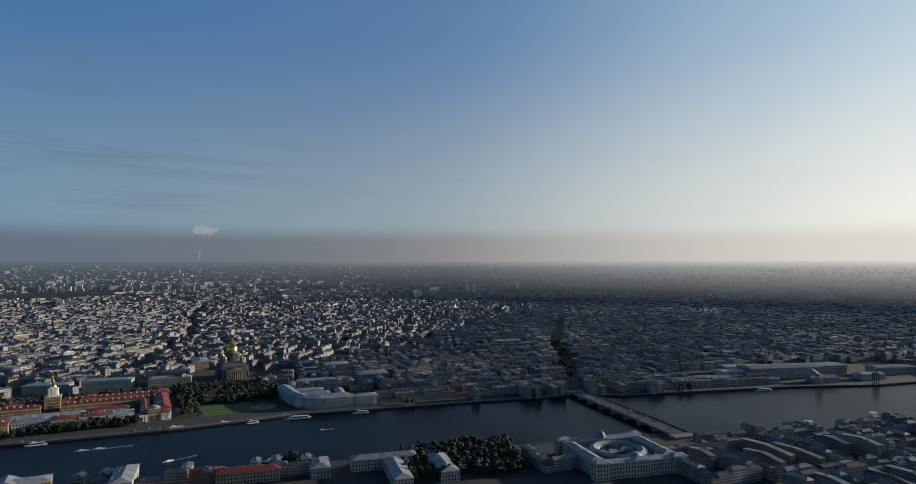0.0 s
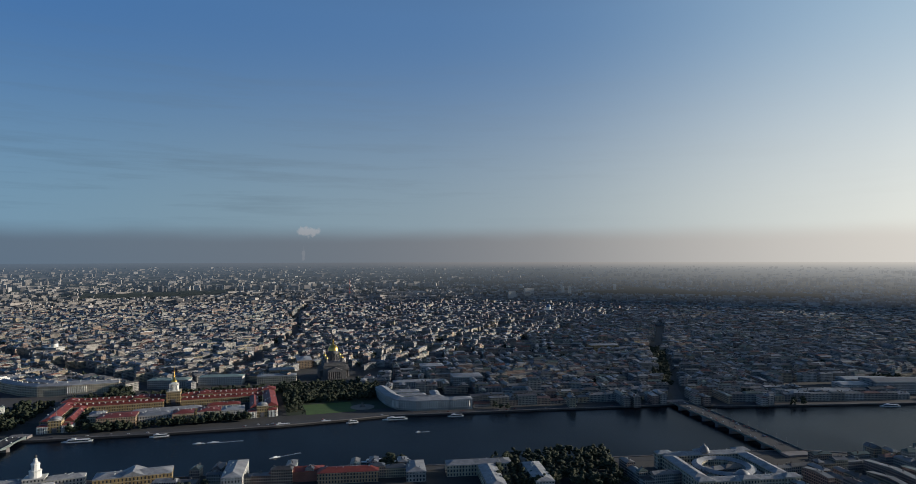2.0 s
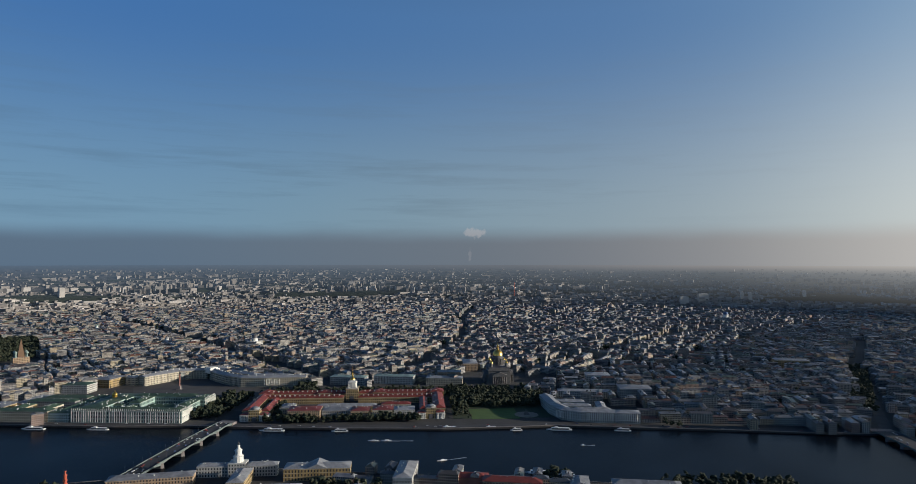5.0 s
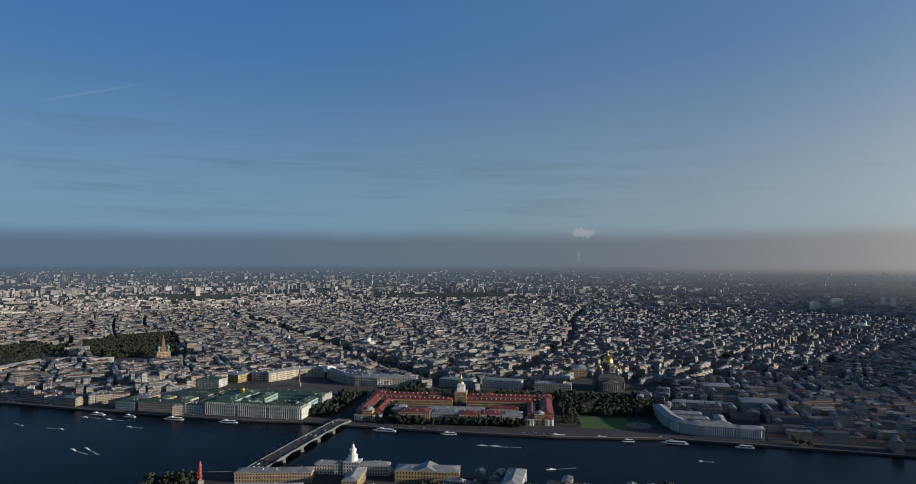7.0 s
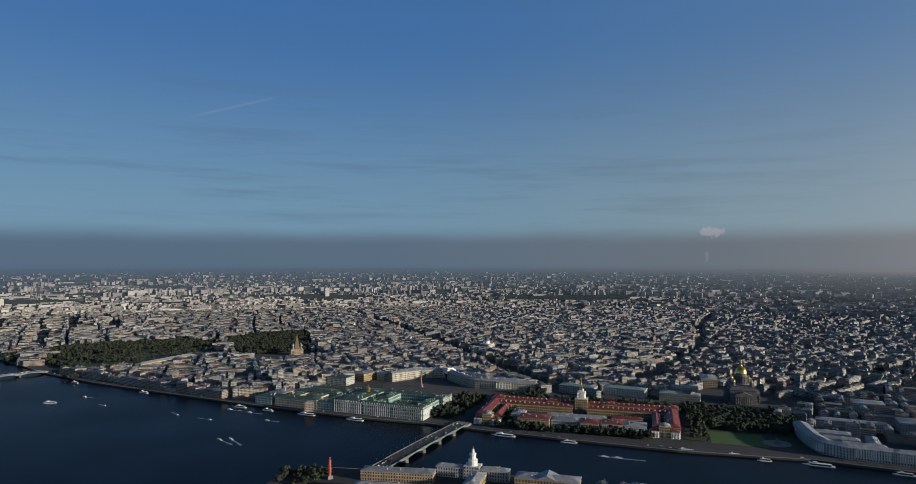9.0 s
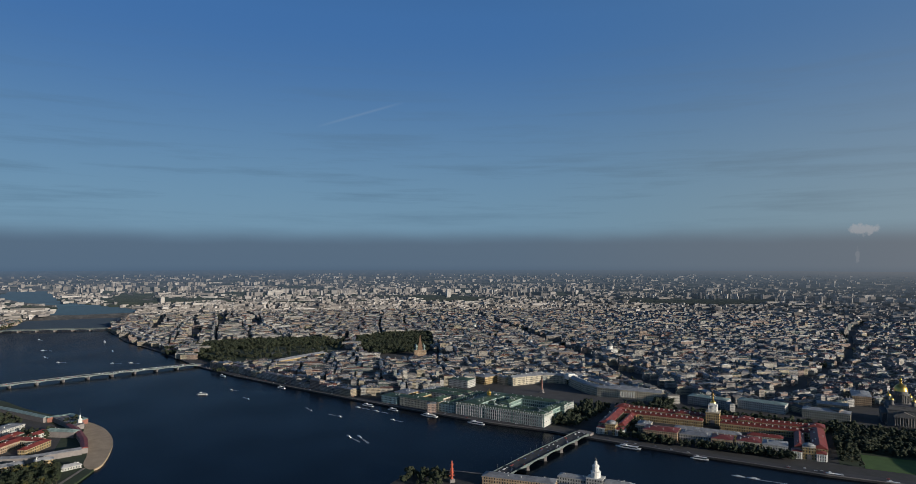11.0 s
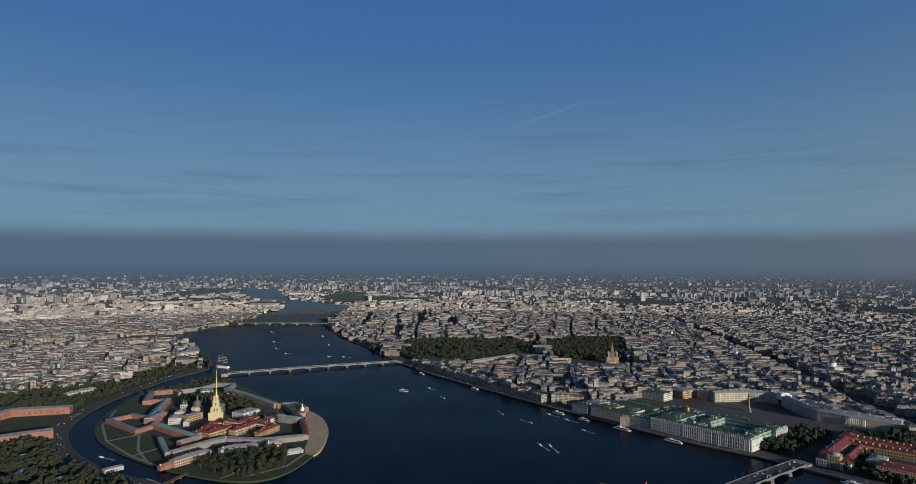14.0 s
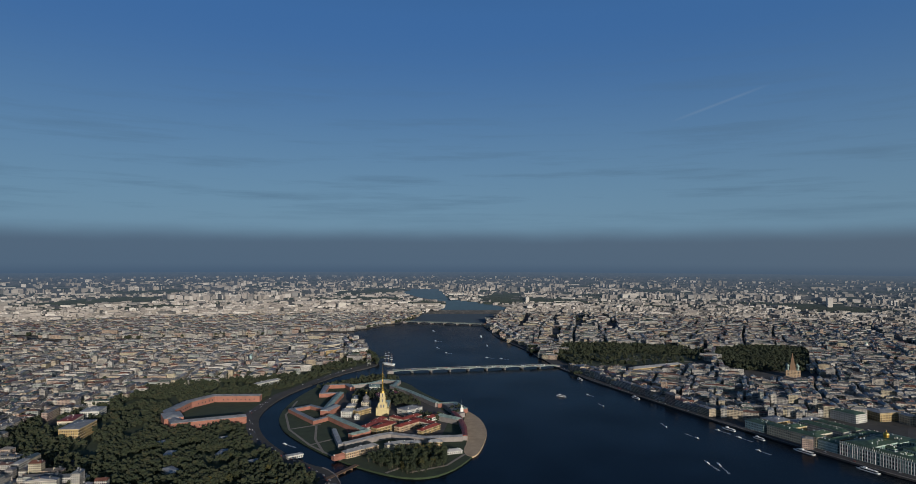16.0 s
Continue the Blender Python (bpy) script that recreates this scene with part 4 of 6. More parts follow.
t2.box(0, 4, 26.2, 12, 12, 13)
t2.box(0, 4, 39.2, 17.5, 17.5, 1.5)
t2.box(0, 4, 40.7, 10, 10, 3.5, 0, 0, 0.9)
upper = part("tower", t2, M["white"], adm, "pale colonnaded upper tower")
for a, b in (((-8, -4), (8, -4)), ((-8, 12), (8, 12)), ((-8, -1), (-8, 9)), ((8, -1), (8, 9))):
    columns(upper, a, b, 8 if a[1] == b[1] else 4, 26.2, 13, 0.55)
turned("dome", adm, 0, 4, 44.2, [(5.6, 0), (5.4, 1.5), (4.2, 3.4), (2.4, 4.6), (2.2, 7.5), (1.9, 7.6), (1.7, 8)], "gold", 12)
turned("spire", adm, 0, 4, 52, [(1.5, 0), (0.9, 9), (0.35, 20), (0.6, 20.6), (0.6, 21.4), (0.1, 22), (0.08, 24)], "gold", 8, "gilded needle spire")
for side in (-1, 1):
    pv = thing("admiralty_pavilion", *((-78 + side * 170 * 0.7455 - 176 * 0.6665), (-285 + side * 170 * 0.6665 + 176 * 0.7455)), GROUND, radians(41.8),
               "yellow arched river pavilion with white columns and a flagpole", "pavilion", "admiralty pavilions")
    b = Shape()
    b.box(0, 0, 0, 20, 20, 20)
    b.box(0, 0, 20, 21.2, 21.2, 1)
    base = part("block", b, Y, pv)
    # no opening is cut: a dark panel paints the arch's shade
    a = Shape()
    a.prism([(-3.5, 10.0), (3.5, 10.0), (3.5, 10.5), (-3.5, 10.5)], 0, 9)
    part("archway", a, M["dark_roof"], base, "dark panel standing for the shaded archway")
    turned("drum", pv, 0, 0, 21, [(8.5, 0), (8.5, 2.2), (9, 2.3), (7.5, 3.6), (4, 5.0), (1, 5.6)], "light_roof", 20)
    turned("flagpole", pv, 0, 0, 26, [(0.35, 0), (0.12, 16)], "steel", 6)
    for s2 in (-1, 1):
        wing(pv, s2 * 18, 0, 16, 20, 12, 3, M["pale"], RR)
        columns(pv, (s2 * 12, 11), (s2 * 25, 11), 6, 0, 11, 0.65)
        columns(pv, (s2 * 26.8, -8), (s2 * 26.8, 8), 6, 0, 11, 0.65)


def adm_xy(u, v):
    return -78 + u * 0.7455 - v * 0.6665, -285 + u * 0.6665 + v * 0.7455


for u, v, a, b, h, wl, rf, lab in ((76, 166, 62, 40, 19, "ochre", "red_roof", "ochre riverside mansion with red roof"),
                                   (15, 158, 56, 34, 16, "grey_front", "grey_roof", "grey riverside house with sheet-metal roof"),
                                   (-32, 166, 36, 36, 17, "ochre", "red_roof", "ochre riverside house with red roof"),
                                   (-76, 164, 40, 40, 18, "cream", "red_roof", "cream theatre with red roof by the quay"),
                                   (-118, 166, 40, 36, 17, "pale", "light_roof", "pale theatre annexe with a light flat roof"),
                                   (0, 116, 120, 20, 13, "yellow", "light_roof", "low yellow yard building with light roof"),
                                   (118, 120, 26, 40, 14, "cream", "grey_roof", "cream yard house with grey roof"),
                                   (-100, 110, 60, 20, 14, "cream", "red_roof", "cream yard house with red roof")):
    hall("riverside_house", *adm_xy(u, v), a, b, h, 4, 41.8, wl, rf, lab, "house", stacks=5)

# ---- winter palace and hermitages ----
wp = thing("winter_palace", 18, 62, GROUND, radians(36), "pale green baroque palace with white columns and green roofs", "palace")
G, GR = M["palace"], M["green_roof"]
for px, py, a, b in ((107, -14, 215, 28), (14, -30, 28, 32.5), (22, -74, 26, 56), (15, -128, 30, 52), (96, -141, 134, 26), (188, -128, 52, 54), (190, -62, 46, 76),
                     (66, -62, 62, 20), (128, -44, 20, 34), (128, -98, 22, 60), (162, -70, 24, 20)):
    wing(wp, px, py, a, b, 23 if a > 20 and b > 20 else 19, 4.2, G, GR, stacks=9)
pil = lambda h: column_mesh(0.65, h, "white")
for i in range(46):
    x = 3 + i * 209 / 45
    if 70 < x < 76 or 140 < x < 146:
        continue
    for z, h in ((1.0, 9.0), (11.0, 10.5)):
        part("column", pil(h), None, wp).location = (x, 0.75, z)
for i in range(20):
    y = -2 - i * 42 / 19
    for z, h in ((1.0, 9.0), (11.0, 10.5)):
        part("column", pil(h), None, wp).location = (-0.75, y, z)
for i in range(16):
    y = -103 - i * 50 / 15
    for z, h in ((1.0, 9.0), (11.0, 10.5)):
        part("column", pil(h), None, wp).location = (-0.75, y, z)
statues = shared("statue", lambda: (lambda s: (s.lathe(0, 0, 0, [(0.75, 0), (0.75, 1.0), (0.45, 1.1), (0.6, 2.4), (0.3, 3.2), (0.32, 3.7)], 6), s)[-1])(Shape()).mesh("roof_statue", M["white"]))
for i in range(54):
    part("roof_statue", statues, None, wp).location = (2 + i * 211 / 53, -0.4, 23)
for i in range(16):
    part("roof_statue", statues, None, wp).location = (0.4, -3 - i * 42 / 15, 23)
for i in range(14):
    part("roof_statue", statues, None, wp).location = (0.4, -104 - i * 49 / 13, 23)
turned("church_dome", wp, 190, -105, 26, [(5, 0), (5, 4), (5.6, 5), (4.8, 8), (2.6, 10), (0.8, 11), (0.7, 13), (0.1, 15)], "gold", 14)


def palace_xy(x, y):
    return 18 + x * 0.809 - y * 0.5878, 62 + x * 0.5878 + y * 0.809


for x, y, a, b, h, wl, rf, lab in ((238, -14, 40, 27, 18, "aqua", "green_roof", "small pale blue-green gallery beside the palace"),
                                   (226, -86, 16, 116, 15, "cream", "green_roof", "long cream gallery wing behind the palace"),
                                   (250, -86, 16, 116, 15, "yellow", "green_roof", "long yellow gallery wing behind the palace"),
                                   (238, -152, 42, 26, 17, "pale", "green_roof", "pale pavilion facing the square"),
                                   (316, -14, 112, 28, 20, "cream", "green_roof", "long cream gallery on the quay with green roof"),
                                   (290, -52, 24, 46, 18, "cream", "green_roof", "cream gallery wing with green roof"),
                                   (345, -52, 24, 46, 18, "yellow", "green_roof", "yellow gallery wing with green roof"),
                                   (312, -98, 100, 26, 20, "grey_front", "green_roof", "grey museum range with green roof"),
                                   (310, -142, 92, 24, 18, "cream", "green_roof", "cream museum range with green roof"),
                                   (404, -18, 46, 36, 17, "aqua", "green_roof", "blue-green theatre on the quay with green roof"),
                                   (404, -70, 44, 50, 17, "yellow", "grey_roof", "yellow barracks block with grey roof"),
                                   (376, -125, 24, 80, 16, "ochre", "grey_roof", "ochre block along the side canal")):
    hall("gallery", *palace_xy(x, y), a, b, h, 4, 36, wl, rf, lab, "museum", "galleries", stacks=8)
col = thing("memorial_column", 327, -101, GROUND, radians(36), "tall red granite memorial column on a stepped pedestal", "monument")
ped = Shape()
ped.box(0, 0, 0, 11, 11, 1.2)
ped.box(0, 0, 1.2, 6.5, 6.5, 7)
part("pedestal", ped, M["granite"], col)
turned("shaft", col, 0, 0, 8.2, [(2.3, 0), (1.9, 1), (1.85, 12), (1.6, 25), (2.3, 26), (2.3, 27.5)], "pink_granite", 16)
turned("finial", col, 0, 0, 35.7, [(1.5, 0), (1.3, 2.4), (0.5, 3), (0.9, 5), (0.5, 7.5), (0.15, 10)], "iron", 8)

# ---- general staff ----
staff = thing("staff_building", 0, 0, GROUND, 0, "curved cream staff building with a triumphal arch on the square", "government building")
gs_path = [(130, -322), (196, -258), (244, -222), (292, -216), (350, -222), (385, -228)]
ge_path = [(410, -226), (438, -200), (452, -160), (449, -110), (443, -66)]
for path in (gs_path, ge_path):
    w, r = Shape(), Shape()
    band(w, path, 26, 0, 22)
    band(w, path, 27.2, 20.6, 22.02)
    ob = part("wall", w, M["cream"], staff)
    band(r, path, 27.6, 22.05, 22.5, 4)
    part("roof", r, M["light_roof"], ob)
    for (ax, ay), (bx, by) in zip(path, path[1:]):
        for k in range(3):
            q = Shape()
            q.box(ax + (bx - ax) * (k + 0.5) / 3, ay + (by - ay) * (k + 0.5) / 3, 24, 2, 1.2, 5)
            part("chimney", q, M["white"], ob)
ar = Shape()
ar.box(397, -227, 15, 28, 28, 12)
ar.box(397, -227, 27, 20, 20, 3)
part("arch", ar, M["white"], staff, "broad white triumphal arch")
columns(staff, (165, -268), (190, -243), 10, 6, 13, 0.7)
for x, y, a, b, tn, wl, rf in ((478, -150, 24, 90, 8, "grey_front", "light_roof"), (470, -60, 30, 22, 20, "cream", "light_roof"), (330, -262, 150, 26, 5, "cream", "light_roof"),
                               (215, -290, 90, 24, 38, "cream", "light_roof"), (420, -270, 24, 60, 0, "cream", "grey_roof"), (505, -20, 46, 60, 25, "yellow", "grey_roof"),
                               (480, 60, 60, 40, 36, "pale", "green_roof")):
    hall("office_range", x, y, a, b, 20, 4, tn, wl, rf, "cream office range behind the square with pale roof", "government building", stacks=5)

# ---- cathedral with the gilded dome ----
isa = thing("domed_cathedral", -213, -658, GROUND, radians(40.8), "dark stone cathedral with a large gilded dome and porticoes", "cathedral")
b = Shape()
b.box(0, 0, 0, 62, 80, 2.5)
b.box(0, 0, 2.5, 54, 72, 30)
b.box(0, 0, 32.5, 57, 75, 2)
b.box(0, 0, 34.5, 50, 66, 6)
body = part("body", b, M["dark_stone"], isa, "grey marble body")
r = Shape()
r.gable(0, 0, 40.5, 66, 50, 3, math.pi / 2, 0, 0.5)
part("roof", r, M["dark_roof"], isa)
for tn, dist, n, wid in ((0, 44, 8, 34), (math.pi, 44, 8, 34), (math.pi / 2, 36, 8, 40), (-math.pi / 2, 36, 8, 40)):
    c, s = math.cos(tn), math.sin(tn)
    at = lambda x, y: (x * c - y * s, x * s + y * c)
    columns(isa, at(-wid / 2 + 1, dist), at(wid / 2 - 1, dist), n, 2.5, 17, 1.15, "dark_stone")
    columns(isa, at(-wid / 2 + 1, dist - 6), at(wid / 2 - 1, dist - 6), n, 2.5, 17, 1.15, "dark_stone")
    q = Shape()
    q.prism(rect(*at(0, dist - 5), wid + 2, 13, tn), 19.5, 23.5, 0, True, True)
    part("entablature", q, M["dark_stone"], isa)
    pediment(isa, *at(0, dist - 5), 23.5, wid + 3, 13, 7, "dark_stone", tn)
turned("drum", isa, 0, 0, 40.5, [(16.5, 0), (16.5, 3), (11.5, 3.1), (11.5, 19), (15, 19.2), (15, 21.5), (12.6, 21.6), (12.4, 27)], "dark_stone", 28, "", False)
ring_columns(isa, 0, 0, 43.5, 14.3, 24, 15.5, 0.75, "dark_stone")
turned("dome", isa, 0, 0, 67, [(12.9, 0), (12.6, 3), (11.6, 6.5), (9.8, 9.8), (7.0, 12.6), (3.4, 14.4)], "gold", 32, "large gilded dome")
turned("lantern", isa, 0, 0, 81.2, [(3.6, 0), (3.6, 1), (2.2, 1.1), (2.2, 8), (3, 8.3), (2.4, 10), (1.0, 12.5), (0.25, 14), (0.2, 17.5)], "gold", 14)
for sx in (-1, 1):
    for sy in (-1, 1):
        bel = turned("belfry", isa, sx * 19, sy * 25, 40.5, [(5.2, 0), (5.2, 2), (3.8, 2.1), (3.8, 9), (5, 9.3), (4.6, 10.4)], "dark_stone", 12, "", False)
        turned("cupola", bel, sx * 19, sy * 25, 50.8, [(4.2, 0), (3.9, 2), (2.4, 4), (0.9, 5), (0.7, 7.4), (0.15, 8), (0.1, 10)], "gold", 14, "small gilded cupola")

hall("barracks", 1060, 415, 220, 26, 18, 5, -52, "yellow", "light_roof", "long yellow barracks with a pale roof beside the parade field", "barracks", stacks=8)
# ---- senate and synod ----
sen = thing("senate_building", -576, -423, GROUND, radians(32.5), "pale senate range with a rounded colonnaded corner and light roof", "government building")
w, r = Shape(), Shape()
path = [(70, -150), (52, -62), (34, -22), (4, -10), (-58, -10)]
band(w, path, 24, 0, 19)
band(w, path, 25.2, 17.8, 19.02)
ob = part("wall", w, M["pale"], sen)
band(r, path, 25.6, 19.05, 19.5, 3.5)
part("roof", r, M["light_roof"], ob)
columns(sen, (40, -8), (52, -20), 6, 5, 12, 0.7)
columns(sen, (-6, 3), (-52, 3), 14, 5, 12, 0.7)
wing(sen, -82, -10, 46, 26, 19, 4, M["pale"], M["light_roof"])
columns(sen, (-66, 4), (-98, 4), 10, 5, 12, 0.7)
for x, y, a, bb in ((-20, -40, 70, 16), (10, -70, 60, 18), (-40, -75, 18, 60), (20, -110, 60, 20)):
    wing(sen, x, y, a, bb, 16, 4, M["pale"], M["light_roof"], stacks=4)

# ---- hotel by the cathedral, stables, and other marked blocks ----
for x, y, a, b, h, tn, wl, rf, lab in (
        (-100, -600, 60, 34, 22, 41, "ochre", "light_roof", "ochre hotel block with a pale flat roof"),
        (-46, -760, 40, 80, 22, 41, "ochre", "light_roof", "orange hotel block with a pale roof"),
        (-20, -480, 100, 34, 19, 30, "pale", "verdigris", "pale ministry with copper-green roof"),
        (60, -400, 90, 32, 19, 28, "grey_front", "verdigris", "grey office with a row of columns and green roof"),
        (-130, -545, 90, 34, 18, 35, "cream", "light_roof", "cream mansion facing the gardens"),
        (-470, -630, 120, 26, 14, 33, "pale", "light_roof", "long pale riding hall with light roof"),
        (-760, -1350, 90, 40, 24, 28, "yellow", "grey_roof", "large yellow barracks catching the sun"),
        (-560, -700, 70, 50, 22, 33, "grey_front", "grey_roof", "grey office with flat roof"),
        (-420, -800, 60, 46, 22, 33, "pale", "light_roof", "pale office with light roof"),
        (1157, 1600, 100, 40, 25, -35, "yellow", "grey_roof", "large yellow apartment block by the park"),
        (1215, 1500, 70, 30, 24, -38, "pale", "light_roof", "white columned institute by the bridge square"),
        (1330, 1660, 70, 60, 23, -30, "cream", "grey_roof", "cream apartment block with grey roof"),
        (600, 1560, 90, 18, 11, -20, "pale", "light_roof", "low white summer theatre in the park"),
        (30, 1690, 76, 40, 24, 15, "yellow", "grey_roof", "yellow theatre at the edge of the park"),
        (95, 1765, 60, 30, 18, 20, "cream", "red_roof", "cream hall with dark red roof"),
        (180, 1780, 50, 40, 17, 20, "pale", "light_roof", "pale film studio block")):
    hall("city_building", x, y, a, b, h, 3.5, tn, wl, rf, lab, stacks=5)

# ---- academy of arts ----
aca = thing("art_academy", -1128, -232, GROUND, radians(31), "square academy with a round inner court and pale roofs", "academy")
for px, py, a, b2 in ((0, 52, 128, 18), (0, -52, 128, 18), (55, 0, 18, 86.5), (-55, 0, 18, 86.5)):
    wing(aca, px, py, a, b2, 20, 3.5, M["cream"], M["light_roof"], stacks=6)
w, r = Shape(), Shape()
circle_path = [(34 * math.cos(a), 34 * math.sin(a)) for a in np.arange(0, 6.283, 6.2832 / 28)]
band(w, circle_path, 12, 0, 18, 0, True)
band(r, circle_path, 13, 18.05, 18.4, 3, True)
ob = part("round_range", w, M["cream"], aca)
part("roof", r, M["light_roof"], ob)
for px, py in ((0, 61), (0, -61), (58, 61), (-58, 61), (58, -61), (-58, -61)):
    columns(aca, (px - 8, py + (1 if py > 0 else -1)), (px + 8, py + (1 if py > 0 else -1)), 5, 4, 15, 0.8)
    wing(aca, px, py * 0.92, 22, 14, 22, 3.5, M["cream"], M["light_roof"])
turned("dome", aca, 0, -50, 22, [(7, 0), (7, 3), (6.4, 4), (5, 7), (2.4, 9), (1.2, 9.5), (1.2, 11), (0.2, 12)], "grey_roof", 18)
turned("rear_dome", aca, 0, 44, 20, [(9, 0), (8.6, 3), (6.5, 5.5), (3, 7.2), (0.3, 7.8)], "light_roof", 18)

# ---- buildings on the near island's quay ----
kun = thing("tower_museum", -322, 160, GROUND, radians(43), "white and pale blue-green museum with a round stepped tower", "museum")
wing(kun, -34, 0, 44, 17, 15, 4, M["pale"], M["light_roof"], stacks=4)
wing(kun, 34, 0, 44, 17, 15, 4, M["pale"], M["light_roof"], stacks=4)
b = Shape()
b.box(0, 0, 0, 24, 20, 18)
b.box(0, 0, 18, 25, 21, 1)
part("tower_base", b, M["pale"], kun)
turned("tower", kun, 0, 0, 19, [(7.2, 0), (7.2, 8), (7.8, 8.3), (6, 9), (5, 9.2), (5, 16), (5.7, 16.3), (4.2, 18), (2.4, 19), (2.2, 22), (2.5, 22.3), (1.3, 24)], "white", 12, "", False)
turned("sphere_finial", kun, 0, 0, 43, [(0.2, 0), (1.4, 1), (1.7, 2), (1.4, 3), (0.2, 4), (0.1, 6)], "iron", 10)
for x, y, a, b, h, tn, wl, rf, lab in ((-420, 95, 92, 30, 17, 43, "yellow", "light_roof", "yellow academy with a white pediment on the quay"),
                                       (-365, 185, 22, 60, 15, 43, "yellow", "light_roof", "yellow museum wing with a light roof"),
                                       (-270, 260, 110, 24, 14, 50, "ochre", "grey_roof", "ochre zoology museum with grey roof"),
                                       (-320, 300, 100, 22, 13, 50, "pale", "light_roof", "pale warehouse range with light roof"),
                                       (-440, 180, 60, 24, 14, 43, "pale", "light_roof", "pale institute with light roof"),
                                       (-530, 30, 26, 74, 17, 35, "pale", "light_roof", "white gabled hall with light roof"),
                                       (-600, -10, 70, 24, 13, 31, "brick_red", "red_roof", "long brick range with rust-red roof"),
                                       (-665, -35, 80, 26, 14, 31, "ochre", "red_roof", "ochre range with bright red roof"),
                                       (-740, -85, 26, 50, 13, 31, "grey_front", "grey_roof", "grey gabled store with pale roof"),
                                       (-815, -130, 90, 24, 15, 31, "cream", "grey_roof", "cream palace on the quay with grey roof"),
                                       (-850, -90, 24, 90, 14, 31, "cream", "light_roof", "cream side wing with light roof"),
                                       (-900, -130, 24, 80, 13, 31, "pale", "light_roof", "pale long hall with light roof")):
    hall("quay_building", x, y, a, b, h, 4, tn, wl, rf, lab, stacks=4)
pediment(bpy.data.objects["quay_building"], 0, 0, 17.2, 30, 31, 6, "light_roof")
ros = thing("rostral_column", -214, 347, GROUND, 0, "red rostral column with ship prows and a lamp bowl", "monument")
rb = Shape()
rb.box(0, 0, 0, 8, 8, 5)
part("plinth", rb, M["granite"], ros)
turned("shaft", ros, 0, 0, 5, [(2.3, 0), (2.1, 1), (1.9, 20), (2.5, 21), (2.5, 22), (1.2, 23), (1.0, 25), (1.6, 27)], "red_paint", 14)
for i, z in enumerate((9, 14, 19)):
    q = Shape()
    q.box(0, 0, z, 7.5 - i, 1.0, 1.6)
    q.box(0, 0, z + 0.02, 1.0, 7.5 - i, 1.6)
    part("prow", q, M["red_paint"], ros)

# ---- church with scaffolded tower, and other domes ----
sp = thing("church", 1045, 2, GROUND, radians(-10), "brown brick church with a tall scaffolded tower and onion domes", "church")
b = Shape()
b.box(0, 0, 0, 26, 42, 22)
part("body", b, M["ochre"], sp)
b = Shape()
b.box(0, 0, 22, 17, 17, 18, 0, 0, 0.85)
b.box(0, 0, 40, 12, 12, 18, 0, 0, 0.6)
b.box(0, 0, 58, 6, 6, 16, 0, 0, 0.3)
part("scaffold_tower", b, M["wood"], sp, "tower wrapped in brown scaffolding")
for px, py in ((-9, 14), (9, 14), (-9, -14), (9, -14)):
    turned("onion_dome", sp, px, py, 22, [(3, 0), (3, 9), (3.6, 10), (4.6, 12.5), (4.0, 15), (1.6, 17.5), (0.3, 20), (0.1, 23)], "verdigris", 12)
for x, y, rr2, hh, mat, lab in ((815, -640, 10, 52, "dark_roof", "grey domed colonnaded cathedral"), (1100, -470, 6, 42, "grey_roof", "small church with a grey dome"),
                                (-230, -2640, 13, 60, "blue_roof", "white cathedral with blue domes"), (1750, -500, 6, 40, "verdigris", "pale church with a green dome")):
    ch = thing("domed_church", x, y, GROUND, radians(20), lab, "church")
    b = Shape()
    b.box(0, 0, 0, rr2 * 4, rr2 * 4, hh * 0.45)
    part("body", b, M["pale"], ch)
    turned("drum", ch, 0, 0, hh * 0.45, [(rr2, 0), (rr2, hh * 0.2), (rr2 * 1.1, hh * 0.21)], "white", 18, "", False)
    turned("dome", ch, 0, 0, hh * 0.66, dome_profile(rr2, rr2 * 1.1) + [(0.3, rr2 * 1.5)], mat, 18)

# ---- fortress on its island ----
fort = thing("fortress_wall", 0, 0, GROUND, 0, "low bastioned fortress wall of red brick and grey granite with green roofs", "fortress")


def rampart(path, width, h, wall, roof, ridge, closed=False, label=""):
    w, r = Shape(), Shape()
    band(w, path, width, 0, h, 0, closed)
    ob = part("rampart", w, M[wall], fort, label)
    if roof:
        band(r, path, width + 0.8, h + 0.02, h + 0.4, ridge, closed)
        part("roof", r, M[roof], ob)
    return ob


rampart([(150, 905), (126, 975), (140, 1050)], 15, 9, "granite", "grey_roof", 2.5, label="grey granite rampart")
rampart([(140, 1050), (118, 1074), (50, 1122)], 12, 10, "granite", "grey_roof", 2.5)
rampart([(46, 1126), (150, 1180)], 9, 9, "granite", "light_roof", 1.0)
rampart([(148, 1105), (200, 1168), (258, 1232)], 17, 10, "brick_red", "verdigris", 3)
rampart([(148, 1105), (112, 1130)], 15, 10, "brick_red", "verdigris", 3)
rampart([(258, 1232), (216, 1252), (305, 1348), (350, 1318), (318, 1262)], 12, 8, "brick_red", "grey_roof", 0.8, label="red brick bastion wall")
rampart([(285, 1256), (345, 1250)], 22, 12, "brick_red", "light_roof", 3)
rampart([(305, 1262), (390, 1278), (495, 1296)], 17, 10, "brick_red", "verdigris", 3)
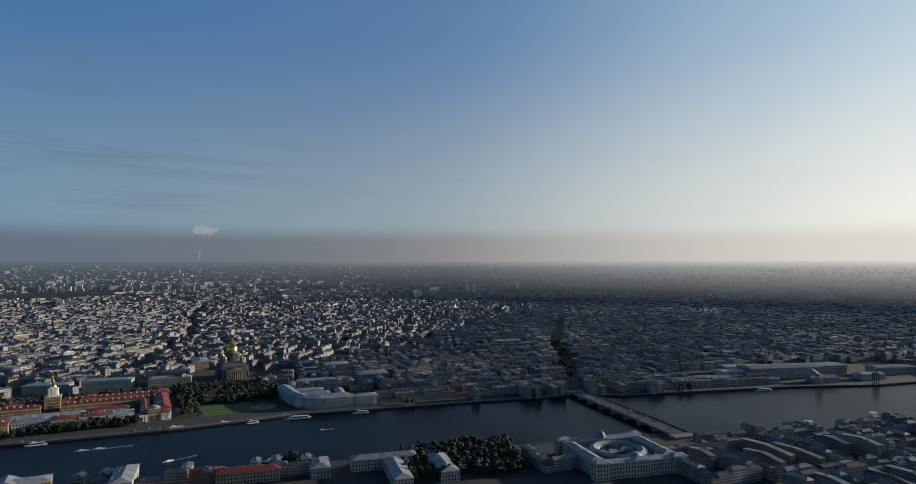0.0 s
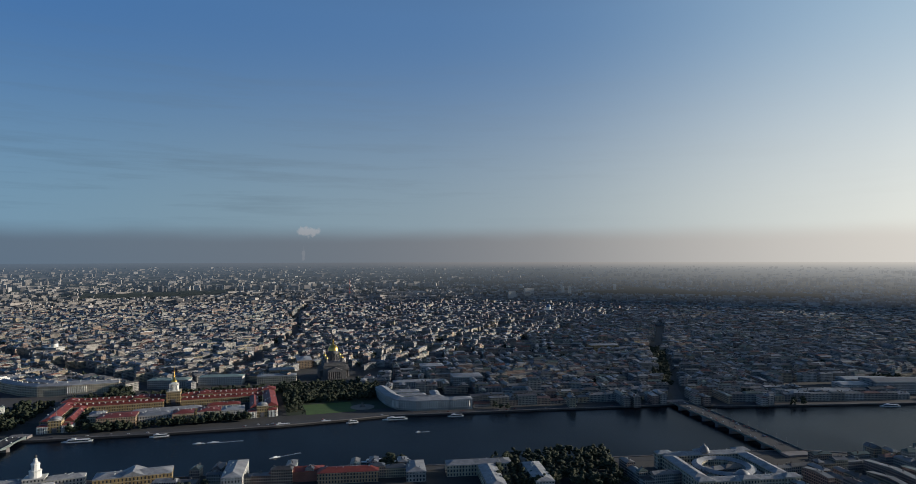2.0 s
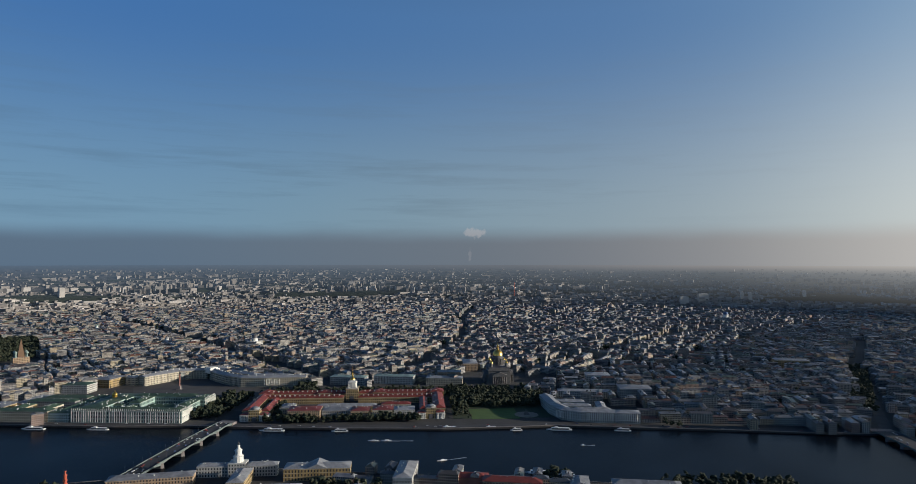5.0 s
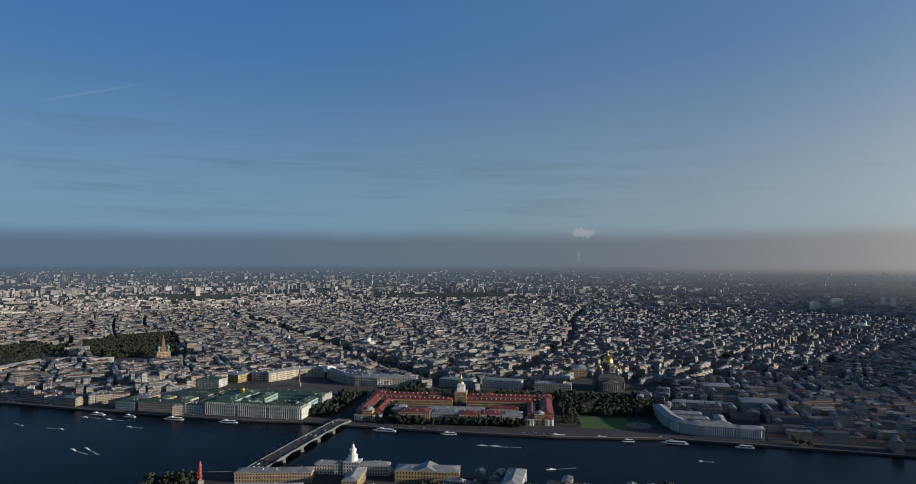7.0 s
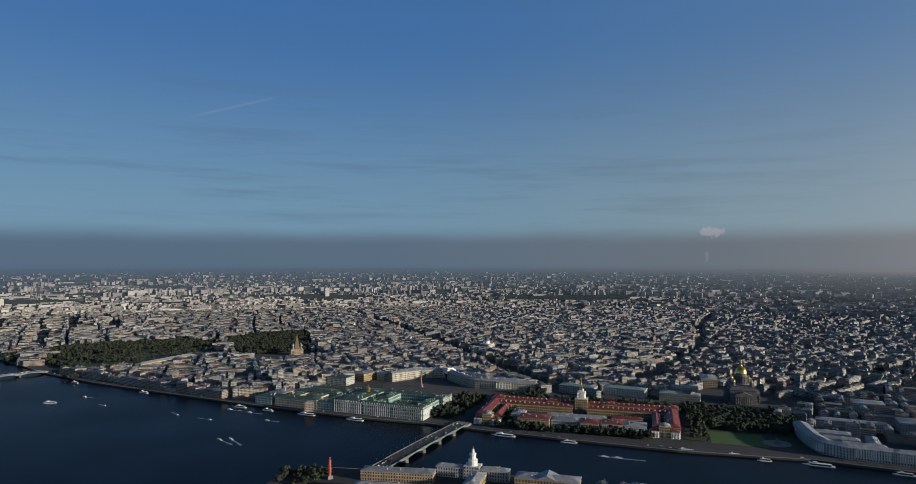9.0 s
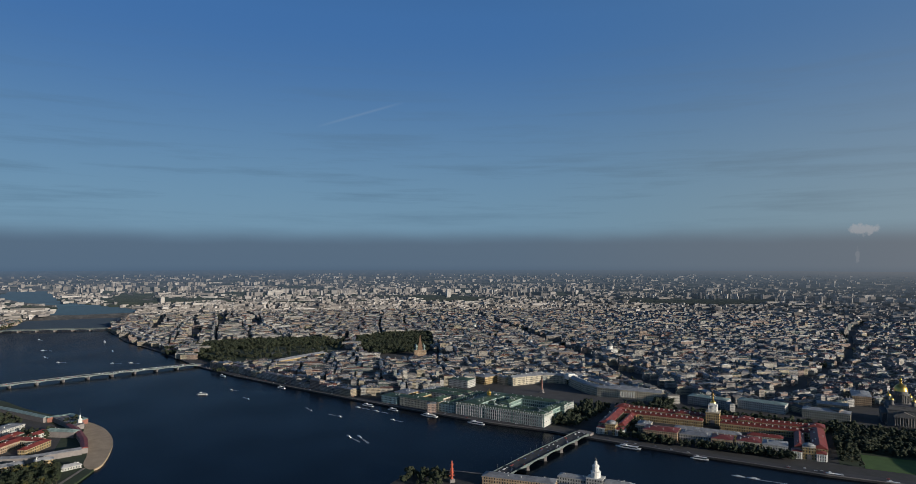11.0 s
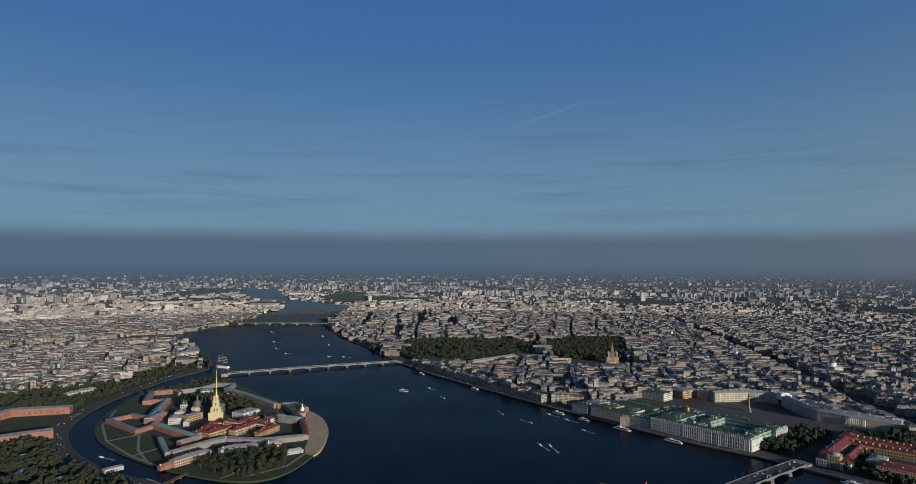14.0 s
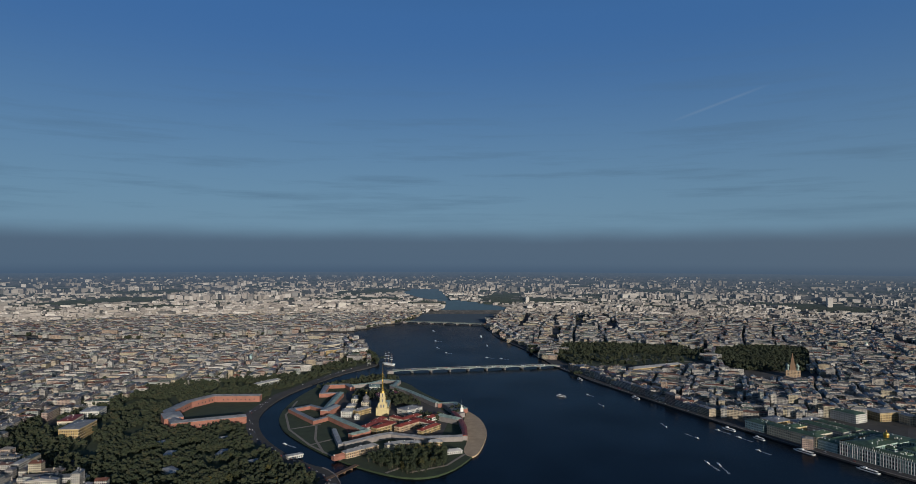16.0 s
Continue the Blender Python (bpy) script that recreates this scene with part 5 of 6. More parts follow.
rampart([(495, 1296), (480, 1342), (590, 1372), (610, 1320), (570, 1290)], 14, 10, "brick_red", "grey_roof", 1.5)
rampart([(600, 1310), (645, 1260), (700, 1240), (690, 1190), (620, 1185)], 12, 9, "granite", "verdigris", 1.5)
rampart([(620, 1190), (556, 1125), (425, 1015)], 15, 10, "granite", "verdigris", 3)
rampart([(425, 1015), (440, 975), (385, 940), (352, 962)], 12, 10, "brick_red", "verdigris", 1.5)
rampart([(352, 962), (300, 938), (215, 912), (150, 900)], 11, 9, "granite", "red_roof", 1.5)
flag = thing("flag_tower", 352, 942, GROUND + 10, 0, "small white corner turret with a flagpole on the bastion", "tower")
turned("turret", flag, 0, 0, 0, [(4.2, 0), (4.2, 6), (4.6, 6.3), (3.2, 8), (1.6, 10), (1.2, 14), (0.3, 16)], "white", 8, "", False)
turned("flagpole", flag, 0, 0, 16, [(0.3, 0), (0.1, 12)], "steel", 6)
tagged(part("bastion_platform", (lambda s: (s.prism([(425, 1005), (432, 975), (385, 948), (340, 932), (325, 945), (352, 962)], GROUND, GROUND + 10), s)[-1])(Shape()), M["granite"]),
       "granite platform of the flag bastion", "bastion", kind="structure")

cat = thing("spired_cathedral", 322, 1126, GROUND, radians(12), "pale yellow cathedral with a tall gilded spire", "cathedral")
b = Shape()
b.box(38, 0, 0, 62, 27, 17)
b.box(38, 0, 17, 63, 28, 1)
nave = part("nave", b, M["yellow"], cat)
r = Shape()
r.gable(38, 0, 18, 62, 27, 6, 0, 0, 0.3)
part("roof", r, M["verdigris"], nave)
turned("drum", cat, 58, 0, 20, [(4.5, 0), (4.5, 10), (5, 10.3), (4.6, 12), (3, 15), (1.2, 16.5), (1.0, 19), (0.2, 21)], "gold", 14)
b = Shape()
b.box(0, 0, 0, 17, 30, 16)
tw = part("bell_tower", b, M["yellow_plain"], cat, "stepped yellow bell tower")
for nm, z, lx, ly, h, taper in (("cornice", 16, 18, 31, 1.2, 1.0), ("tower_tier", 17.2, 15, 22, 11, 0.97), ("cornice", 28.2, 15.4, 18, 1, 1.0), ("tower_tier", 29.2, 12.5, 13.5, 12, 0.96),
                                ("cornice", 41.2, 13.2, 14, 1, 1.0), ("tower_tier", 42.2, 10, 10.5, 9, 0.94), ("cornice", 51.2, 10.8, 11, 1, 1.0)):
    q = Shape()
    q.box(0, 0, z, lx, ly, h, 0, 0, taper)
    part(nm, q, M["yellow_plain"], cat)
# dark panels on the solid tiers paint the shade of belfry openings
for z, w in ((19, 6), (31, 5), (43.5, 4)):
    for yy in ((-3.2, 3.2) if z < 30 else (0,)):
        q = Shape()
        q.box(-7.6 if z < 30 else (-6.35 if z < 40 else -5.1), yy, z, 0.4, w * 0.45, 7)
        part("belfry_opening", q, M["dark_roof"], tw)
turned("cupola", cat, 0, 0, 52.2, [(5.2, 0), (5.3, 2.5), (4.0, 5.2), (2.8, 6.5), (2.5, 11), (2.9, 11.4), (2.4, 13), (1.9, 15)], "gold", 12)
turned("spire", cat, 0, 0, 67, [(1.75, 0), (1.2, 18), (0.55, 42), (0.35, 47), (0.75, 47.6), (0.75, 48.8), (0.2, 49.4), (0.12, 55)], "gold", 8, "needle-like gilded spire")
vault = thing("burial_chapel", 392, 1190, GROUND, radians(12), "pale domed chapel beside the cathedral", "chapel")
b = Shape()
b.box(0, 0, 0, 22, 22, 14)
part("body", b, M["cream"], vault)
turned("dome", vault, 0, 0, 14, [(8.5, 0), (8.5, 6), (9, 6.3), (8, 10), (5.5, 13), (2.2, 14.6), (2, 18), (2.3, 18.3), (1, 20.5), (0.1, 24)], "dark_roof", 16)
turned("lantern", vault, 0, 0, 31, [(1.9, 0), (1.9, 3), (2.4, 3.5), (1.1, 6), (0.15, 8)], "gold", 10)
for x, y, a, b, h, tn, wl, rf, lab in (
        (190, 1112, 54, 20, 12, -20, "pale", "red_roof", "low mint range with dark red roof"), (214, 1090, 20, 56, 13, -20, "ochre", "red_roof", "mint wing with dark red roof"),
        (180, 1085, 44, 18, 13, -30, "yellow", "red_roof", "yellow mint front with dark red roof"), (236, 1108, 40, 16, 12, -20, "ochre", "red_roof", "mint wing with rust-red roof"),
        (215, 1035, 74, 16, 12, -28, "ochre", "red_roof", "long ochre workshop with red roof"), (242, 1010, 20, 62, 12, -28, "cream", "red_roof", "cream workshop wing with red roof"),
        (270, 1045, 60, 16, 12, -28, "cream", "red_roof", "cream workshop with red roof"), (196, 985, 64, 14, 11, -24, "yellow", "red_roof", "yellow guardhouse with red roof"),
        (285, 1000, 40, 16, 11, -28, "pale", "red_roof", "pale store with red roof"), (260, 1075, 30, 14, 12, 60, "ochre", "red_roof", "ochre mint chimney range"),
        (352, 1068, 52, 34, 13, -30, "pale", "grey_roof", "white officers' house with grey hipped roof"), (290, 962, 64, 18, 11, 62, "granite", "verdigris", "long barrack with pale green roof"),
        (300, 1205, 34, 26, 13, 12, "pale", "light_roof", "white house with a flat grey roof"), (322, 1176, 44, 16, 12, -25, "yellow", "grey_roof", "yellow officers' house with grey roof"),
        (355, 1215, 26, 20, 12, 12, "cream", "light_roof", "cream house by the gate"), (272, 1172, 12, 12, 9, 12, "pale", "light_roof", "small white domed boathouse"),
        (440, 1235, 40, 16, 11, 15, "cream", "grey_roof", "cream range among trees"), (480, 1180, 50, 16, 11, 30, "ochre", "red_roof", "long house with red roof"),
        (520, 1150, 44, 16, 11, 40, "ochre", "red_roof", "house with red roof by the wall"), (600, 1235, 40, 30, 11, 20, "pale", "verdigris", "pale store with green roof"),
        (24, 1078, 74, 15, 11, -36, "ochre", "grey_roof", "long ochre barrack with grey roof outside the wall"), (-12, 1105, 30, 10, 6, -36, "brick_red", "brick_red", "low brick annexe outside the wall"),
        (72, 1024, 40, 14, 10, -50, "cream", "grey_roof", "curved cream arsenal wing with grey roof"), (82, 994, 38, 14, 10, -70, "yellow", "grey_roof", "yellow arsenal wing with a pediment"),
        (98, 950, 28, 14, 10, -80, "yellow", "light_roof", "small yellow house with light roof"), (62, 905, 30, 10, 5, -60, "pale", "light_roof", "low beach pavilion with white roof")):
    hall("fortress_house", x, y, a, b, h, 4.2, tn, wl, rf, lab, "building", "fortress houses", stacks=3)
tagged(slab("beach", rounded([(40, 872), (69, 858), (200, 860), (275, 876), (350, 902), (436, 962), (430, 974), (385, 934), (300, 930), (150, 893), (75, 892)][::-1], True), 0, GROUND + 0.25, M["sand"],
            "sandy beach below the fortress wall"), category="beach")
slab("fortress_yard", [(130, 950), (150, 1040), (70, 1120), (160, 1150), (260, 1230), (330, 1270), (490, 1290), (600, 1300), (640, 1220), (430, 1020), (345, 965)][::-1], 2, GROUND + 0.12, M["paving"], "paved fortress yards", "yard")
for i, line in enumerate(([(-20, 1100), (60, 1195), (160, 1285), (280, 1350), (420, 1385)], [(60, 1195), (110, 1165)], [(160, 1285), (215, 1235)], [(20, 1150), (100, 1200), (200, 1240)],
                          [(-60, 960), (-10, 905), (60, 885)], [(-70, 1000), (0, 960), (70, 950)])):
    s = Shape()
    band(s, line, 5, GROUND, GROUND + 0.2 + 0.01 * i)
    tagged(part("footpath", s, M["path"]), "pale gravel footpath on the fortress lawns", "path", kind="structure")

# ---- horseshoe arsenal and the park ----
kro = thing("horseshoe_arsenal", 0, 0, GROUND, 0, "horseshoe-shaped red brick arsenal with grey roofs", "arsenal")
for path, wd, h in (([(404, 1478), (378, 1596), (300, 1618), (208, 1606), (118, 1526), (200, 1408)], 24, 15),):
    w, r = Shape(), Shape()
    band(w, path, wd, 0, h)
    ob = part("wall", w, M["brick_red"], kro)
    band(r, path, wd + 1, h + 0.02, h + 0.5, 3)
    part("roof", r, M["grey_roof"], ob)
    opening = shared("slit", lambda: (lambda s: (s.box(0, 0, 0, 1.8, 0.4, 3.4), s)[-1])(Shape()).mesh("arched_window", M["glass"]))
    for (ax, ay), (bx, by) in zip(path, path[1:]):
        d = math.dist((ax, ay), (bx, by))
        tx, ty = (bx - ax) / d, (by - ay) / d
        for side in (-1, 1):
            for k in range(int((d - 24) / 11)):
                q = 14 + k * 11
                for z in (5,):
                    o = part("arched_window", opening, None, ob)
                    o.location = (ax + tx * q - ty * side * (wd / 2 + 0.05), ay + ty * q + tx * side * (wd / 2 + 0.05), z)
                    o.rotation_euler = (0, 0, math.atan2(ty, tx))
b = Shape()
b.box(163, 1566, 0, 60, 40, 17, radians(42))
w = part("gatehouse", b, M["brick_red"], kro)
r = Shape()
r.gable(163, 1566, 17, 60, 40, 4, radians(42), 0, 0.5)
part("roof", r, M["light_roof"], w)
slab("arsenal_court", [(395, 1470), (365, 1580), (300, 1600), (220, 1590), (140, 1520), (205, 1420)][::-1], 2, GROUND + 0.15, M["grass"], "grass court of the arsenal", "lawn")
PARK = [(-110, 1100), (10, 1250), (110, 1345), (270, 1432), (480, 1462), (690, 1445), (840, 1425), (1010, 1372), (1050, 1490), (760, 1560), (700, 1760), (480, 1860), (200, 1860), (0, 1760), (-120, 1560), (-330, 1300), (-330, 1060)]
slab("park", PARK[::-1], 2, GROUND + 0.06, M["grass"], "wooded park ground with worn grass", "park")
quay_line = [(-130, 1075), (-85, 1130), (-10, 1230), (90, 1332), (265, 1440), (480, 1470), (690, 1452), (850, 1432), (1010, 1385)]
s = Shape()
band(s, quay_line, 17, GROUND, GROUND + 0.22)
tagged(part("road", s, M["asphalt"]), "asphalt quay road along the fortress canal", "road", kind="structure")
for x, y, a, b, tn in ((-70, 1250, 34, 14, -40), (-20, 1190, 30, 12, -45), (-60, 1420, 40, 16, 20), (10, 1480, 46, 16, -20), (-140, 1360, 40, 20, 60), (60, 1380, 20, 10, -40), (-30, 1330, 34, 14, 10), (70, 1460, 22, 10, 0)):
    hall("park_pavilion", x, y, a, b, 6, 2, tn, "pale", "light_roof", "low pale zoo pavilion with light roof among trees", "pavilion", "park pavilions", stacks=0)
mo = thing("mosque", 922, 1782, GROUND, 0, "grey mosque with a blue-green dome and two minarets", "mosque")
b = Shape()
b.box(0, 0, 0, 30, 40, 16)
part("body", b, M["dark_stone"], mo)
turned("dome", mo, 0, 0, 16, [(8, 0), (8, 8), (9, 11), (8.4, 15), (5.5, 19), (1.5, 22), (0.1, 24)], "aqua", 16)
for sx in (-1, 1):
    turned("minaret", mo, -16, sx * 14, 0, [(3, 0), (2.6, 30), (3.2, 31), (2.2, 32), (2.2, 40), (0.2, 47)], "dark_stone", 10)

# ---- squares, lawns, roads ----
slab("palace_square", [(110, -60), (205, -40), (300, 20), (430, -40), (445, -170), (400, -215), (290, -205), (235, -205), (140, -295), (40, -210), (20, -60)], 2, GROUND + 0.1, M["paving"], "dark stone-paved square", "square")
slab("senate_lawn", [adm_xy(-345, 110), adm_xy(-250, 110), adm_xy(-250, 195), adm_xy(-345, 195)], 2, GROUND + 0.25, M["lawn"], "clipped green lawn beside the gardens", "lawn")
slab("garden_ground", [adm_xy(-420, -80), adm_xy(210, -80), adm_xy(210, -16), adm_xy(-214, -16), adm_xy(-214, 190), adm_xy(-420, 190)], 2, GROUND + 0.08, M["grass"], "shaded garden ground", "garden")
FIELD = [(1120, 690), (1400, 790), (1560, 860), (1660, 850), (1700, 330), (1610, 140), (1400, 170), (1200, 330)]
slab("parade_field", FIELD, 2, GROUND + 0.08, M["grass"], "broad grass field with crossing paths", "park")
for i, (ax, ay, bx, by) in enumerate(((1190, 590, 1450, 225), (1165, 475, 1380, 690), (1290, 235, 1350, 680), (1180, 530, 1420, 440))):
    s = Shape()
    band(s, [(ax, ay), (bx, by)], 7, GROUND, GROUND + 0.2 + 0.01 * i)
    tagged(part("footpath", s, M["path"]), "pale gravel path across the parade field", "path", kind="structure")
mon = thing("equestrian_monument", *adm_xy(-362, 165), GROUND, radians(40), "bronze statue on a granite boulder in a round plaza", "monument")
s = Shape()
s.lathe(0, 0, 0, [(24, 0), (24, 0.45)], 28)
part("plaza", s, M["path"], mon)
s = Shape()
s.prism([(-6, -3), (6, -3), (6, 3), (-6, 3)], 0.45, 5, 0, True, False, 0.6)
s.prism([(-2.5, -1), (2.5, -1), (2.5, 1), (-2.5, 1)], 5, 10, 0, True, False, 0.5)
part("statue", s, M["dark_stone"], mon)


def offset(line, d):
    out = []
    for i, p in enumerate(line):
        a, b = line[max(0, i - 1)], line[min(len(line) - 1, i + 1)]
        k = math.dist(a, b)
        out.append((p[0] - (b[1] - a[1]) / k * d, p[1] + (b[0] - a[0]) / k * d))
    return out


road = Shape()
band(road, offset(SOUTH_SHORE, -14), 18, GROUND, GROUND + 0.14)
tagged(part("road", road, M["asphalt"]), "asphalt embankment road along the south quay", "road", kind="structure")
road = Shape()
band(road, offset(NORTH_SHORE[:11], 14), 16, GROUND, GROUND + 0.14)
tagged(part("road", road, M["asphalt"]), "asphalt embankment road along the island quay", "road", kind="structure")
for i, (line, w) in enumerate(STREETS):
    s = Shape()
    band(s, line, w * 1.4, GROUND, GROUND + 0.16 + 0.012 * i)
    tagged(part("road", s, M["asphalt"]), "straight asphalt avenue between house rows", "road", kind="structure")
for line, d in ((SOUTH_SHORE, -1.0), (NORTH_SHORE[:13], 1.0), (PETRO_SHORE[2:16], 1.0)):
    s = Shape()
    band(s, offset(line, d), 1.6, GROUND - 3, GROUND + 1.1)
    tagged(part("quay_wall", s, M["granite"]), "granite quay wall with a solid parapet", "quay", kind="structure")

# ---- bridges ----


def bridge(a, b, width, spans, z, label, arched=True, rise=1.5, lamps=18, piers_mat="granite"):
    L = math.dist(a, b)
    t = thing("bridge", a[0], a[1], 0, math.atan2(b[1] - a[1], b[0] - a[0]), label, "bridge")
    n = spans * 6
    hump = lambda x: z + rise * math.sin(math.pi * x / L)
    deck, rail = Shape(), []
    v, fs = [], []
    for i in range(n + 1):
        x = L * i / n
        v += [(x, -width / 2, hump(x) - 1.2), (x, width / 2, hump(x) - 1.2), (x, width / 2, hump(x)), (x, -width / 2, hump(x))]
    for i in range(n):
        for k in range(4):
            j = (k + 1) % 4
            fs.append((4 * i + k, 4 * i + j, 4 * i + 4 + j, 4 * i + 4 + k))
    deck.solid(v, fs)
    part("deck", deck, M["asphalt"], t)
    drop = lambda f: 1.0 + 3.2 * (2 * f - 1) ** 2
    for side in (-1, 1):
        y = side * width / 2
        for nm, section in (("railing", lambda x, f: [(y - 0.3, hump(x)), (y + 0.3, hump(x)), (y + 0.3, hump(x) + 1.3), (y - 0.3, hump(x) + 1.3)]),
                            ("girder", lambda x, f: [(y - 0.42 + side * 0.45, hump(x) - drop(f)), (y + 0.38 + side * 0.45, hump(x) - drop(f)), (y + 0.38 + side * 0.45, hump(x) - 0.1), (y - 0.42 + side * 0.45, hump(x) - 0.1)])):
            v, fs = [], []
            for i in range(n + 1):
                x = L * i / n
                v += [(x, yy, zz) for yy, zz in section(x, (i % 6) / 6)]
            for i in range(n):
                for k in range(4):
                    j = (k + 1) % 4
                    fs.append((4 * i + k, 4 * i + 4 + k, 4 * i + 4 + j, 4 * i + j))
            r = Shape()
            r.solid(v, fs)
            part(nm, r, M["steel"], t)
    for i in range(1, spans):
        x = L * i / spans
        p = Shape()
        p.prism([(x - 3, -width / 2 - 1), (x, -width / 2 - 5), (x + 3, -width / 2 - 1), (x + 3, width / 2 + 1), (x, width / 2 + 5), (x - 3, width / 2 + 1)], -3, hump(x) - 1.3, 0, True, False, 0.95)
        part("pier", p, M[piers_mat], t)
    for e in (-9, L + 9):
        p = Shape()
        p.box(e, 0, -3, 20, width + 4, z + 2.6)
        part("abutment", p, M["granite"], t)
    post = shared("lamp_post", lambda: (lambda s: (s.lathe(0, 0, 0, [(0.3, 0), (0.15, 1), (0.12, 8), (0.5, 8.2), (0.5, 9)], 6), s)[-1])(Shape()).mesh("lamp_post", M["iron"]))
    for i in range(lamps):
        for side in (-1, 1):
            x = L * (i + 0.5) / lamps
            part("lamp_post", post, None, t).location = (x, side * (width / 2 - 0.5), hump(x))
    return t, L, hump, width


BRIDGES = [
    bridge((-58, 18), (-217, 266), 27, 5, 7.5, "steel drawbridge on granite piers crowded with traffic", lamps=14),
    bridge((-1036, -682), (-1222, -396), 37, 8, 7, "wide low bridge with closed granite piers", lamps=14),
    bridge((1092, 742), (880, 1262), 24, 9, 8.5, "long arched steel bridge with lamp standards", lamps=22),
    bridge((2420, 1180), (2478, 1640), 34, 6, 9, "distant steel bridge over the upper river", lamps=12),
]
s = thing("footbridge", -85, 1078, 0, radians(-150 + 180 + 150 - 18), "low timber footbridge to the fortress island", "bridge")
b = Shape()
b.box(-4, 0, 2.6, 90, 9, 1.0)
part("deck", b, M["wood"], s)
for k in (-30, -10, 10, 30):
    q = Shape()
    q.box(k, 0, -2, 2, 9, 4.6)
    part("trestle", q, M["wood"], s)

# ---- boats ----


def tour_boat(x, y, turn, length, label="white two-deck excursion boat on the river", group="excursion boats"):
    t = thing("tour_boat", x, y, 0, radians(turn), label, "boat", group)
    k = length
    hull = [(-k / 2, -k * 0.09), (k * 0.3, -k * 0.09), (k / 2, 0), (k * 0.3, k * 0.09), (-k / 2, k * 0.09)]
    h = Shape()
    h.prism(hull, -0.6, 1.5, 0, True, True, 1.03)
    part("hull", h, M["hull"], t)
    c = Shape()
    c.box(-k * 0.06, 0, 1.5, k * 0.66, k * 0.145, 2.3)
    cab = part("cabin", c, M["glass"], t)
    r = Shape()
    r.box(-k * 0.06, 0, 3.8, k * 0.72, k * 0.165, 0.35)
    part("roof", r, M["hull"], cab)
    b = Shape()
    b.box(k * 0.1, 0, 4.15, k * 0.14, k * 0.1, 2.0)
    part("bridge_house", b, M["hull"], t)
    return t


for x, y, tn, ln in ((205, 246, 35, 44), (108, 174, 36, 40), (286, 306, 35, 28), (350, 350, 36, 34), (-150, -20, 36, 46), (-560, -352, 34, 46), (-655, -418, 33, 30), (-455, -282, 40, 24), (-395, -232, 42, 34),
                     (-500, -300, 44, 22), (640, 520, 35, 30), (880, 665, 33, 26), (624, 717, 60, 30), (-654, -122, 33, 40), (-690, -140, 33, 24), (-250, -95, 42, 30), (1900, 1120, 20, 30), (-1430, -835, 25, 40)):
    tour_boat(x, y, tn, ln)
wm2, wt2, wb2 = material("wake_water", 0.5)
wpos = node(wt2, "ShaderNodeNewGeometry").outputs["Position"]
wn = node(wt2, "ShaderNodeTexNoise", {"Vector": wpos, "Scale": 0.5, "Detail": 4.0}).outputs["Fac"]
wt2.links.new(ramp(wt2, wn, [(0.42, (0.02, 0.035, 0.05)), (0.62, (0.5, 0.53, 0.55))]), wb2.inputs["Base Color"])
for x, y, tn, ln in ((524, 609, 200, 12), (346, 481, 190, 14), (104, 443, 15, 18), (659, 646, 40, 10), (1264, 1006, 70, 12), (1484, 851, 30, 12), (67, 1251, 60, 14), (96, 424, 8, 20), (291, 344, 35, 14),
                     (267, 430, 210, 14), (-343, -89, 38, 18), (-360, -104, 38, 18), (-505, -80, 60, 16), (342, 375, 36, 14), (-640, -290, 40, 8), (1250, 950, 60, 14), (1600, 1050, 10, 14), (1700, 1300, 60, 16), (1500, 1250, 30, 14), (200, 330, 34, 12), (2100, 1400, 30, 16), (1350, 1180, 60, 12)):
    t = thing("motorboat", x, y, 0, radians(tn), "small white motorboat trailing a thin wake", "boat", "motorboats")
    h = Shape()
    h.prism([(-ln / 2, -1.5), (ln * 0.2, -1.5), (ln / 2, 0), (ln * 0.2, 1.5), (-ln / 2, 1.5)], -0.3, 1.0, 0, True, True, 1.05)
    h.box(-ln * 0.05, 0, 1.0, ln * 0.4, 2.0, 1.3, 0, 0, 0.8)
    part("hull", h, M["hull"], t)
    wk = Shape()
    wk.solid([(-ln / 2, -0.8, 0.05), (-ln / 2, 0.8, 0.05), (-ln * 2.6, 2.6, 0.03), (-ln * 2.6, -2.6, 0.03)], [(0, 1, 2, 3)])
    part("wake", wk, wm2, t, "streak of white wake")
fr = thing("sailing_frigate", 1032, 1322, 0, radians(60), "moored three-masted sailing frigate", "ship")
h = Shape()
h.prism([(-26, -5), (16, -5.5), (30, 0), (16, 5.5), (-26, 5)], -1, 6, 0, True, True, 1.05)
part("hull", h, M["hull"], fr)
for mx, mh in ((-15, 36), (0, 44), (15, 40)):
    mast = turned("mast", fr, mx, 0, 5, [(0.7, 0), (0.3, mh)], "wood", 6)
    for k in (0.4, 0.62, 0.82):
        y = Shape()
        y.box(mx, 0, 5 + mh * k, 0.6, 22 * (1.15 - k), 0.6)
        part("yard", y, M["hull"], mast)

